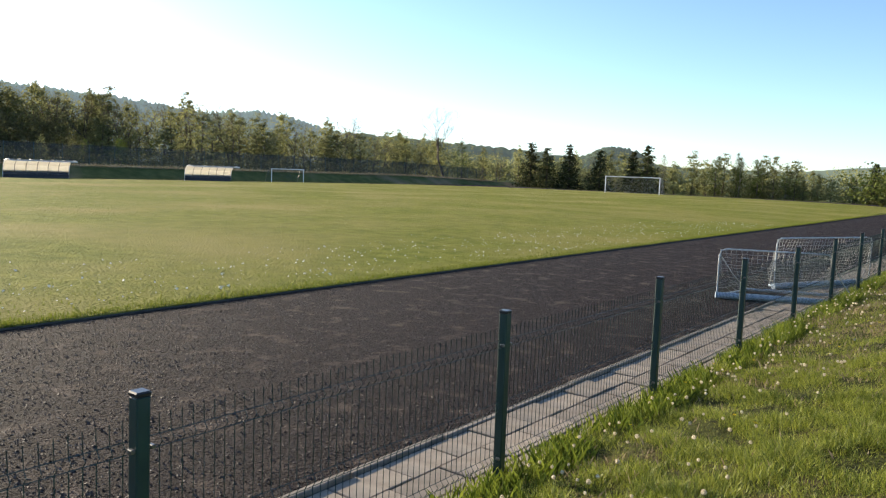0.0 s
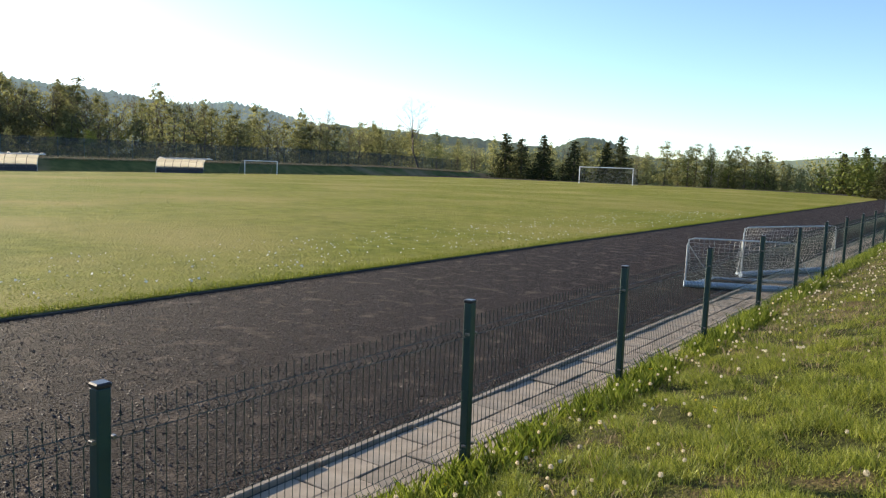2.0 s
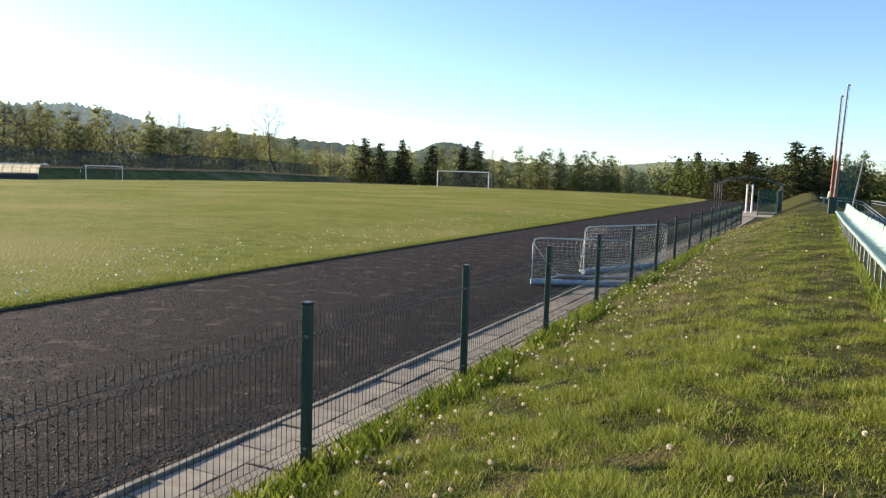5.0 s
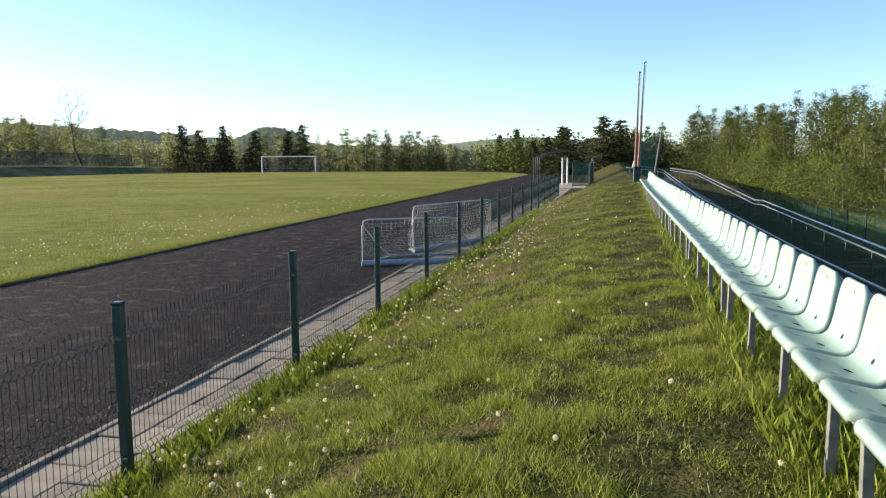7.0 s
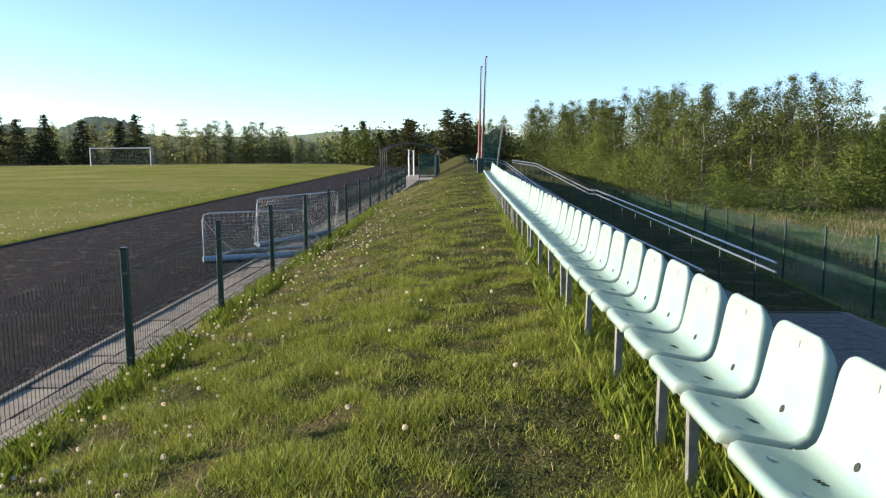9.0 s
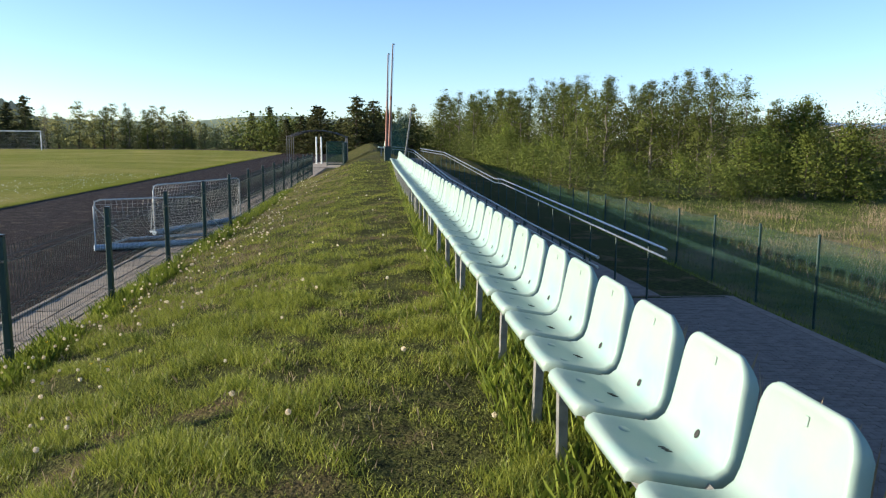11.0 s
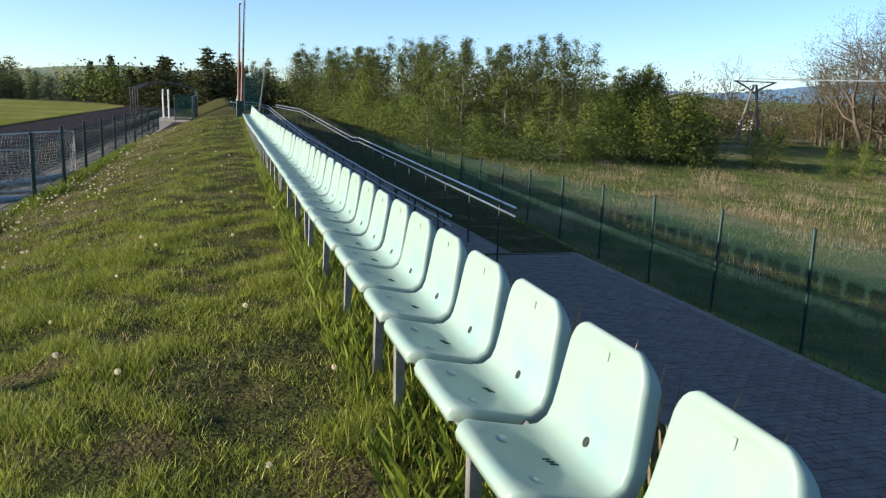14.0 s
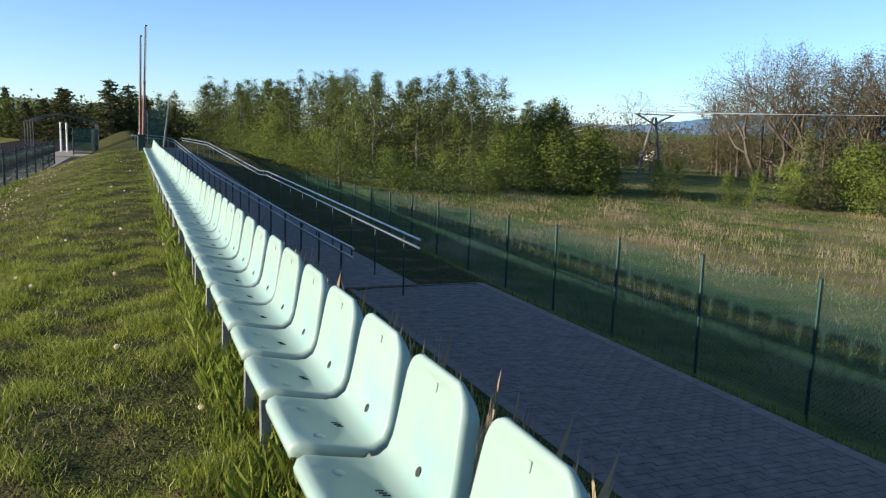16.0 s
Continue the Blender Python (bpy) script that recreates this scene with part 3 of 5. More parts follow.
def woods(name, line, h, n, leaf, material, label):
    """A far belt of woodland: one uneven mass of leaf clumps, taller and lower by turns."""
    rng = np.random.RandomState(n)
    seg = np.array([math.dist(a, b) for a, b in zip(line, line[1:])])
    cum = np.concatenate([[0], np.cumsum(seg)])
    d = rng.rand(n) * cum[-1]
    x = np.interp(d, cum, [p[0] for p in line]) + rng.normal(size=n) * 2.0
    y = np.interp(d, cum, [p[1] for p in line]) + rng.normal(size=n) * 2.0
    hh = h * (0.72 + 0.16 * np.sin(d * 0.55) + 0.12 * np.sin(d * 1.31 + 1) + 0.10 * np.sin(d * 2.9))
    z = ground_z(x, y) + hh * rng.rand(n) ** 0.75
    v = leaf_quads(np.column_stack([x, y, z]), np.full(n, 0.55), 9, leaf, rng)
    return tagged(new(name, raw_mesh(name, v, 4, material)), label, "woods", kind="stuff")


woods("far_woods", [(-138, 0), (-146, 72)], 9.5, 2200, 0.42, L_BROWN, "brownish undergrowth behind the far touchline")
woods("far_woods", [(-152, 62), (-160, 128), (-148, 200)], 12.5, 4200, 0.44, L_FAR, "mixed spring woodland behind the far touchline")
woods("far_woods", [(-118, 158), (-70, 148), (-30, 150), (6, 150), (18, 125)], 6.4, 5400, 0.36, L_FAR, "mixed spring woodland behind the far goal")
woods("far_woods", [(28, 88), (48, 104), (80, 108), (112, 84)], 8.0, 4600, 0.30, L_BROWN, "brown valley woodland just coming into leaf")
woods("hedge", [(-88, 0), (-90, 60), (-95, 112)], 1.3, 1800, 0.22, L_SPRUCE, "low dark hedge on the bank behind the dugouts")
woods("far_woods", [(-14, 100), (-2, 97), (7, 99)], 4.6, 1000, 0.36, L_BIRCH, "mixed green thicket past the entrance")
woods("far_woods", [(68, 74), (75, 60), (82, 48), (86, 32)], 12.0, 4200, 0.22, L_BROWN, "tall budding woodland on the valley side")

woods("far_woods", [(36, 74), (46, 76), (56, 76), (66, 70)], 4.6, 2400, 0.17, L_BROWN, "low brown scrub behind the power pole")
woods("undergrowth", [(10.9, 88), (11.2, 66), (12.2, 52), (14, 46.5), (18, 43.5), (24, 46), (32, 48)], 2.7, 4200, 0.09, L_BIRCH, "dark bramble undergrowth at the foot of the birch wood")
# ---- grass and herbs ----
grng = np.random.RandomState(7)


def clump(x, y):
    """0 to 1: where the turf stands in tufts; low on the trodden strip along the seats."""
    f = np.sin(x * 9.1 + 2.3 * np.sin(y * 3.7)) + np.sin(y * 7.9 + 1.9 * np.sin(x * 4.3 + 1)) + 0.8 * np.sin(x * 3.3 - y * 2.6 + 1.5 * np.sin(y * 1.1)) + 0.7 * np.sin(x * 17.3 + y * 13.1)
    worn = np.exp(-((x - 0.62) / 0.42) ** 2) * (0.55 + 0.45 * np.sin(y * 2.1 + 1.2 * np.sin(y * 0.7)))
    return np.clip(0.5 + 0.24 * f - 0.55 * worn, 0.0, 1.0)


def blades(name, xy, hmin, hmax, width, material, label, lean=0.5, zf=rough_ground, category="grass", corners=4, tufted=False):
    n = len(xy)
    if tufted:
        k = clump(xy[:, 0], xy[:, 1])
        keep = grng.rand(n) < 0.14 + 1.05 * k
        xy, k = xy[keep], k[keep]
        n = len(xy)
    z = zf(xy[:, 0], xy[:, 1]) - 0.012
    p = np.column_stack([xy, z])
    a = grng.rand(n) * 6.283
    side = np.column_stack([np.cos(a), np.sin(a), np.zeros(n)])
    hh = (hmin + (hmax - hmin) * grng.rand(n) ** 1.6)[:, None]
    if tufted:
        hh = hh * (0.5 + 1.0 * k)[:, None]
    b = a + 1.57 + grng.normal(size=n) * 0.6
    tip = np.column_stack([np.cos(b), np.sin(b), np.zeros(n)]) * hh * lean * (0.3 + grng.rand(n, 1)) + np.array([0, 0, 1]) * hh
    w = width * (0.6 + 0.8 * grng.rand(n, 1))
    mid = p + tip * np.array([0.32, 0.32, 0.58])
    ring = [p - side * w * 0.5, p + side * w * 0.5, mid + side * w * 0.45, p + tip] if corners == 4 else [p - side * w * 0.5, p + side * w * 0.5, p + tip]
    ob = new(name, raw_mesh(name, np.stack(ring, 1).reshape(-1, 3), corners, material))
    return tagged(ob, label, category, kind="stuff")


def scatter(n, x0, x1, y0, y1, power=1.0, patch=0.0, thr=0.0):
    x = x0 + (x1 - x0) * grng.rand(n)
    y = y0 + (y1 - y0) * grng.rand(n) ** power
    if patch:
        f = np.sin(x * 3.1 * patch + 1.7 * np.sin(y * 1.3 * patch)) + np.sin(y * 2.3 * patch + 2.1 * np.sin(x * 1.9 * patch)) + 0.8 * np.sin(x * 7.7 * patch + y * 5.3 * patch)
        keep = f + grng.normal(size=n) * 0.7 > thr
        x, y = x[keep], y[keep]
    return np.column_stack([x, y])


L_DARK = leafy("clump_blade", (0.050, 0.084, 0.010), (0.235, 0.275, 0.040), 0.34, 0.0, 0.45, 0.2)
L_TURF = leafy("turf_blade", (0.110, 0.145, 0.017), (0.210, 0.225, 0.038), 0.35, 0.0)
blades("short_grass", np.concatenate([scatter(460000, -2.6, 1.9, 1.2, 8.0, 1.35), scatter(80000, -2.6, 1.9, -6, 1.2), scatter(170000, -2.6, 1.9, 8.0, 32, 1.7)]), 0.022, 0.075, 0.0056, L_GRASS, "short uneven green grass on the bank", 0.9, corners=3, tufted=True)
blades("long_grass", np.concatenate([scatter(22000, 0.98, 2.2, 0.9, 12, 1.5, 1.6, -0.9), scatter(7000, 1.0, 2.2, 12, 30, 1.3), scatter(30000, -2.67, -2.2, 1.5, 26, 1.4, 1.3, -0.6)]), 0.03, 0.17, 0.0026, L_DARK, "long grass under the seats and along the fence")
blades("grass_clumps", np.concatenate([scatter(60000, -2.5, 1.6, 1.0, 8, 1.2, 2.3, 0.5), scatter(40000, -2.5, 1.6, 8, 26, 1.6, 1.7, 0.6)]), 0.03, 0.085, 0.0075, L_DARK, "broad weed leaves and tussocks in the bank grass", 1.3, corners=3, tufted=True)
blades("slope_grass", np.concatenate([scatter(42000, 1.9, 3.95, -5, 24, 1.3, 0.8, -0.6), scatter(9000, 3.9, 4.6, -5, 14, 1.0)]), 0.04, 0.18, 0.010, L_GRASS, "rough grass on the shaded slope behind the seats", corners=3)
blades("dry_grass", np.concatenate([scatter(7000, -2.52, -1.7, 2, 28, 1.4, 1.2, 0.3), scatter(30000, -2.4, -0.4, 7, 32, 1.2, 0.9, 0.3), scatter(2400, 1.0, 2.6, 1, 16, 1.4, 1.0, 0.0), scatter(5000, -2.3, 1.2, 3.0, 14, 1.2, 1.4, 0.4)]), 0.025, 0.085, 0.0024, L_DRY, "dry brown stalks standing in the grass")
blades("seed_stalks", scatter(900, 1.5, 2.2, 0.8, 14, 1.4), 0.26, 0.56, 0.0035, L_DRY, "tall dry seed stalks standing behind the seats", 0.2)
blades("meadow_reeds", np.concatenate([scatter(90000, 13, 48, 4, 44, 1.0, 0.31, 1.35), scatter(26000, 14, 30, 20, 42, 1.0, 0.5, 1.3)]), 0.10, 0.52, 0.016, L_DRY, "tall dry straw-coloured meadow grass", corners=3)
blades("meadow_grass", np.concatenate([scatter(90000, 8, 48, 3, 48, 1.0, 0.4, -0.6)]), 0.05, 0.20, 0.022, L_DARK, "rough green meadow grass below the fence", corners=3)
# Added row of pale blades that stands for the bank's lit upper edge.
blades("bank_top_grass", np.column_stack([-79.7 - 0.8 * grng.rand(9000), 1 + 118 * grng.rand(9000)]), 0.18, 0.42, 0.05, L_DRY, "pale dry grass drawing the lit top edge of the far bank", 0.4, zf=ground_z, corners=3)
blades("pitch_edge_grass", np.column_stack([-9.3 - 0.35 * grng.rand(22000) ** 2, 2 + 60 * grng.rand(22000) ** 1.6]), 0.03, 0.085, 0.012, L_TURF, "grass fringe along the edge of the track", zf=lambda x, y: 0.04 + 0 * x, corners=3)
blades("pitch_tufts", np.column_stack([-9.4 - 46 * grng.rand(70000) ** 1.9, 2 + 70 * grng.rand(70000) ** 1.5]), 0.02, 0.07, 0.022, L_TURF, "mown turf tufts and leaves on the pitch", zf=lambda x, y: 0.045 + np.minimum((-9.3 - x) * 0.012, 0.17), corners=3)


def stones(name, xy, size, material, label, z=0.012):
    n = len(xy)
    c = np.column_stack([xy, np.full(n, z)])
    s = size * (0.4 + grng.rand(n, 1) ** 2 * 1.4)
    d = grng.normal(size=(4, n, 3)) * 0.25
    k = [c + s * (np.array(o) + e) for o, e in zip(((-0.6, -0.4, 0), (0.6, -0.4, 0), (0, 0.7, 0), (0, 0, 0.55)), d)]
    v = np.stack([k[0], k[1], k[3], k[1], k[2], k[3], k[2], k[0], k[3]], 1).reshape(-1, 3)
    return tagged(new(name, raw_mesh(name, v, 3, material)), label, "gravel", kind="stuff")


M_STONE = surface("cinder_stone", (0.014, 0.011, 0.011), (0.110, 0.084, 0.072), 9, 0.75, 0.4, 80)
stones("cinder_gravel", np.column_stack([-3.45 - 5.8 * grng.rand(50000), 2 + 26 * grng.rand(50000) ** 1.5]), 0.0105, M_STONE, "loose dark cinder stones on the track")
M_DAISY = surface("daisy_white", (0.72, 0.70, 0.60), (0.82, 0.79, 0.70), 10, 0.7, 0)
stones("daisies", np.column_stack([-9.6 - 28 * grng.rand(5200) ** 1.2, 2 + 36 * grng.rand(5200)]), 0.021, M_DAISY, "small white daisies scattered over the pitch", 0.13)

# dandelion clocks on the bank
bm = bmesh.new()
tube(bm, [(0, 0, -0.02), (0.006, 0.002, 0.08), (0.002, 0.004, 0.16)], 0.0022, 4)
STEM = mesh_of(bm, "stem", L_GRASS)
bm = bmesh.new()
bmesh.ops.create_icosphere(bm, subdivisions=1, radius=0.004, matrix=Matrix.Translation((0.002, 0.004, 0.162)))
r1 = random.Random(3)
for i in range(60):
    d = Vector((r1.gauss(0, 1), r1.gauss(0, 1), r1.gauss(0, 1))).normalized()
    s = d.orthogonal().normalized()
    c = Vector((0.002, 0.004, 0.162)) + d * 0.0155
    o = d.cross(s)
    f = [bm.verts.new(c + 0.0042 * (math.cos(a) * s + math.sin(a) * o)) for a in (0, 2.1, 4.2)]
    bm.faces.new(f)
    bm.faces.new((f[0], f[1], bm.verts.new(c - d * 0.013)))
PUFF = mesh_of(bm, "seed_head", L_PUFF)
bm = bmesh.new()
for i in range(16):
    a = i * 2.4
    c = Vector((0.002, 0.004, 0.161))
    e = Vector((math.cos(a), math.sin(a), 0.35)) * (0.010 + 0.007 * (i % 3))
    s = Vector((-math.sin(a), math.cos(a), 0)) * 0.004
    bm.faces.new([bm.verts.new(c - s), bm.verts.new(c + s), bm.verts.new(c + e + s), bm.verts.new(c + e - s)])
PETAL = mesh_of(bm, "flower_head", L_YELLOW)
for i in range(295):
    x = -2.45 + 1.3 * r1.random() ** 1.3 if i < 275 else r1.uniform(-1.5, 1.0)
    y = 2.2 + 15 * r1.random() ** 1.2
    fresh = i % 14 == 5
    ob = empty("dandelion", pose(x, y, float(ground_z(x, y)) - 0.01, r1.uniform(-12, 12), r1.uniform(-12, 12), r1.uniform(0, 360)) @ Matrix.Scale(r1.uniform(0.58, 0.95), 4))
    part("stem", STEM, None, ob)
    part("flower_head" if fresh else "seed_head", PETAL if fresh else PUFF, None, ob)
    tagged(ob, "yellow dandelion in flower in the grass" if fresh else "white dandelion clock on a thin stem in the grass", "flower", "dandelions on the bank")

# farther seed heads, too many and too small to pick apart
far_xy = np.concatenate([scatter(80, -2.5, -1.2, 12, 31, 1.1), scatter(15, -1.4, 0.7, 8, 26, 1.1)])
hd = grng.normal(size=(len(far_xy), 26, 3))
hd /= np.linalg.norm(hd, axis=2, keepdims=True)
hc = np.column_stack([far_xy, rough_ground(far_xy[:, 0], far_xy[:, 1]) + 0.05 + 0.08 * grng.rand(len(far_xy))])[:, None, :] + hd * 0.011
ht = np.cross(hd, grng.normal(size=hd.shape)) * 0.005
hb = np.cross(hd, ht)
tagged(new("dandelion_clocks", raw_mesh("dandelion_clocks", np.stack([hc - ht, hc + ht * 0.5 + hb * 0.87, hc + ht * 0.5 - hb * 0.87], 2).reshape(-1, 3), 3, L_PUFF)), "white dandelion clocks scattered over the bank", "flower", kind="stuff")

# ---- seats ----
SEAT_PITCH = 0.476
PROFILE = [(-0.002, -0.05), (-0.008, -0.022), (0.004, -0.003), (0.03, 0.003), (0.085, -0.0095), (0.15, -0.0220), (0.21, -0.0325), (0.25, -0.0305), (0.278, -0.01), (0.292, 0.025), (0.302, 0.075), (0.311, 0.13), (0.319, 0.18), (0.326, 0.22), (0.331, 0.245), (0.335, 0.262), (0.339, 0.275), (0.345, 0.284), (0.353, 0.287), (0.364, 0.28), (0.369, 0.258)]
US = [-1.0, -1.0, -0.985, -0.94, -0.85, -0.6, -0.3, 0.0, 0.3, 0.6, 0.85, 0.94, 0.985, 1.0, 1.0]
bm = bmesh.new()
grid = []
for i, (px, pz) in enumerate(PROFILE):
    a, b = PROFILE[max(i - 1, 0)], PROFILE[min(i + 1, len(PROFILE) - 1)]
    t = Vector((b[0] - a[0], 0, b[1] - a[1])).normalized()
    nrm = Vector((-t.z, 0, t.x))
    half = 0.208 - 0.024 * min(1, max(0, pz / 0.25))
    gap = max(0.0, 0.072 - (0.287 - pz)) / 0.072 if i > 9 else 0.0
    half -= 0.066 * (1 - math.sqrt(max(0.0, 1 - gap * gap)))
    half = max(half, 0.118)
    if i > 18:
        half = 0.118
    if i < 4:
        half -= (0.030, 0.026, 0.016, 0.004)[i]
    row = []
    for j, u in enumerate(US):
        dish = 0.014 * (1 - u * u) * (1.0 if 4 <= i <= 14 else 0.45 if i in (3, 15) else 0.0)
        edge_drop = {0: 0.050, 1: 0.016, 2: 0.003}.get(min(j, len(US) - 1 - j), 0.0)
        out_ = 0.006 if min(j, len(US) - 1 - j) == 0 else 0.0
        fold = Vector((-0.22, 0, 0.975)) if i < 4 else nrm if i < 13 else Vector((-0.98, 0, 0.17))
        q = Vector((px, (half + out_) * u, pz)) - nrm * dish - fold * edge_drop * ((0.10, 0.45, 0.80)[i] if i < 3 else (1.0, 0.8, 0.6, 0.4, 0.25, 0.12, 0.0, 0.0)[max(0, i - 13)])
        row.append(bm.verts.new(q))
    grid.append(row)
for a, b in zip(grid, grid[1:]):
    for j in range(len(US) - 1):
        bm.faces.new((a[j], a[j + 1], b[j + 1], b[j]))
bmesh.ops.recalc_face_normals(bm, faces=bm.faces)
SHELL = mesh_of(bm, "shell", M_SEAT, True)


def disc(bm, r1_, r2_, h, n=14):
    a = [bm.verts.new((r1_ * math.cos(6.283 * k / n), r2_ * math.sin(6.283 * k / n), 0)) for k in range(n)]
    b = [bm.verts.new((r1_ * 0.8 * math.cos(6.283 * k / n), r2_ * 0.8 * math.sin(6.283 * k / n), h)) for k in range(n)]
    for k in range(n):
        bm.faces.new((a[k], a[(k + 1) % n], b[(k + 1) % n], b[k]))
    bm.faces.new(b)
    return bm


# Hole and slots are dark pieces laid on; the shade inside is their colour.
HOLE = mesh_of(disc(bmesh.new(), 0.0145, 0.012, 0.001), "drain_hole", M_SLOT)
SLOT = mesh_of(box(bmesh.new(), (0, 0, 0), (0.024, 0.006, 0.003), None, 0.001), "drain_slot", M_SLOT)
PLUG = mesh_of(disc(bmesh.new(), 0.020, 0.024, 0.003), "screw_plug", M_SEAT, True)
NOTCH = mesh_of(box(bmesh.new(), (0, 0, 0), (0.004, 0.014, 0.026), None, 0.0015), "moulded_notch", M_SEAT)
seat0 = empty("stadium_seat")
shell = part("shell", SHELL, None, seat0)
md = shell.modifiers.new("thickness", "SOLIDIFY")
md.thickness, md.offset = 0.005, -1
part("drain_hole", HOLE, None, seat0).matrix_basis = pose(0.2942, 0, 0.0026, 0, -64.5, 0)
for k in range(3):
    part("drain_slot", SLOT, None, seat0).matrix_basis = pose(0.190 + 0.005 * k, 0.014 - 0.014 * k, -0.0423 - 0.0006 * k, 0, 10, 0)
for sy in (-0.115, 0.115):
    part("screw_plug", PLUG, None, seat0).matrix_basis = pose(0.105, sy, -0.0236, 0, 11, 0)
part("moulded_notch", NOTCH, None, seat0).matrix_basis = pose(0.3405, 0.0, 0.232, 0, 9, 0)
seat_label = "pale mint plastic bucket seat, sun-bleached, on a steel frame"
tagged(seat0, seat_label, "seat", "row of stadium seats")
SY0 = 2.14 - 5 * SEAT_PITCH
SEAT_N = 60
sr = random.Random(9)


def seat_z(y):
    return 1.120 + max(0, y - 22) * 0.012


for i in range(SEAT_N):
    y = SY0 + i * SEAT_PITCH
    m = pose(1.076 + sr.uniform(-0.004, 0.004), y, seat_z(y), sr.uniform(-0.5, 0.5), sr.uniform(-0.8, 0.8), sr.uniform(-0.8, 0.8))
    if i == 0:
        seat0.matrix_basis = m @ Matrix.Diagonal((0.93, 1.0, 0.95, 1))
    else:
        copy_thing(seat0, m)
frame_ob = empty("seat_frame")
for dx in (0.06, 0.22):
    bm = bmesh.new()
    pts = [(1.076 + dx, SY0 - 0.3, 1.048), (1.076 + dx, 22, 1.048), (1.076 + dx, SY0 + SEAT_N * SEAT_PITCH - 0.2, seat_z(SY0 + SEAT_N * SEAT_PITCH) - 0.07)]
    tube(bm, pts, 0.024, 4)
    part("support_rail", bm, M_GALV, frame_ob)
LEG = mesh_of(box(bmesh.new(), (0, 0, -0.25), (0.042, 0.034, 0.62), None, 0.004), "leg", M_GALV)
leg_y = [3.42 + k * 3.36 + d for k in range(-1, 8) for d in (0.0, 0.93, 1.93, 2.93)]
for y in [v for v in leg_y if SY0 - 0.3 < v < SY0 + SEAT_N * SEAT_PITCH - 0.2]:
    part("leg", LEG, None, frame_ob).matrix_basis = pose(1.17, y, seat_z(y) - 0.11, sr.uniform(-1, 1), sr.uniform(-1.5, 1.5), 0)
tagged(frame_ob, "grey steel frame with legs carrying the seat row", "seat frame")

# ---- fence beside the track ----
fence = empty("panel_fence")
FX, FH = -2.562, 1.10
bm = bmesh.new()
box(bm, (0, 0, 0.555), (0.058, 0.058, 1.19), None, 0.006)
POST = mesh_of(bm, "post", M_GREEN)
bm = bmesh.new()
box(bm, (0, 0, 0), (0.064, 0.064, 0.022), None, 0.006)
CAP = mesh_of(bm, "cap", M_CAP)
bm = bmesh.new()
box(bm, (0, 0, 0), (0.046, 0.030, 0.028), None, 0.004)
CLAMP = mesh_of(bm, "clamp", M_BOLT)
bm = bmesh.new()
zs = [0.03, 0.19, 0.215, 0.24, 0.52, 0.55, 0.58, 0.93, 0.955, 0.98, 1.03, 1.06]
off = {0.215: 0.022, 0.955: 0.022, 0.55: 0.022}
for i in range(49):
    y = 0.05 + i * 0.05
    tube(bm, [(off.get(z, 0.0), y, z) for z in zs], 0.0026, 3, False)
for z in (0.19, 0.24, 0.52, 0.58, 0.93, 0.98):
    tube(bm, [(0.004, 0.03, z), (0.004, 2.47, z)], 0.0026, 3, False)
PANEL = mesh_of(bm, "wire_panel", M_WIRE)
for i in range(-2, 17):
    y = 2.5 * i - 0.986
    pst = part("post", POST, None, fence)
    pst.matrix_basis = pose(FX, y, 0, sr.uniform(-0.7, 0.7), sr.uniform(-0.7, 0.7), 0)
    part("cap", CAP, None, pst).matrix_basis = pose(0, 0, 1.158)
    for z in (0.95, 0.22):
        for sgn in (-1, 1):
            part("clamp", CLAMP, None, pst).matrix_basis = pose(0.016, sgn * 0.042, z) @ Matrix.Diagonal((0.6, 0.6, 0.6, 1))
    if i < 16:
        tagged(part("wire_panel", PANEL, None, fence), kind="stuff").matrix_basis = pose(FX - 0.01, y, 0)
tagged(fence, "green welded wire panel fence on square steel posts", "fence")

# ---- kerb and slab path ----
path = new("pavement_path", mesh_of(box(bmesh.new(), (-2.86, 20, -0.06), (1.05, 80, 0.14)), "pavement_path", M_JOINT))
tagged(path, "worn concrete slab path along the fence", "path", kind="structure")
SLABS = []
for k in range(3):
    bm = bmesh.new()
    box(bm, (0, 0, 0), (0.287, 0.487, 0.05), None, 0.006)
    SLABS.append(mesh_of(bm, "paving_slab", M_SLAB))
for r in range(3):
    for i in range(96):
        y = -12.0 + i * 0.5 + (0.25 if r % 2 else 0)
        part("paving_slab", SLABS[(i + r) % 3], None, path).matrix_basis = pose(-3.19 + r * 0.30, y, 0.002 + sr.uniform(-0.006, 0.006), sr.uniform(-0.5, 0.5), sr.uniform(-0.6, 0.6), sr.uniform(-0.4, 0.4))
far_slabs = np.array([(-3.19 + r * 0.30, 36.0 + i * 0.5 + (0.25 if r % 2 else 0), 0.002 + sr.uniform(-0.005, 0.005)) for r in range(3) for i in range(26)])
slab_box = np.array([(-1, -1, 1), (1, -1, 1), (1, 1, 1), (-1, 1, 1), (-1, -1, -1), (1, -1, -1), (1, -1, 1), (-1, -1, 1)], float) * np.array([0.1435, 0.2435, 0.025])
tagged(part("paving_slabs", raw_mesh("paving_slabs", (far_slabs[:, None, :] + slab_box[None]).reshape(-1, 3), 4, M_SLAB), None, path), kind="stuff")
bm = bmesh.new()
box(bm, (0, 0, 0), (0.06, 0.985, 0.2), None, 0.008)
KERB = mesh_of(bm, "kerb_stone", M_KERB)
kerb = empty("kerb")
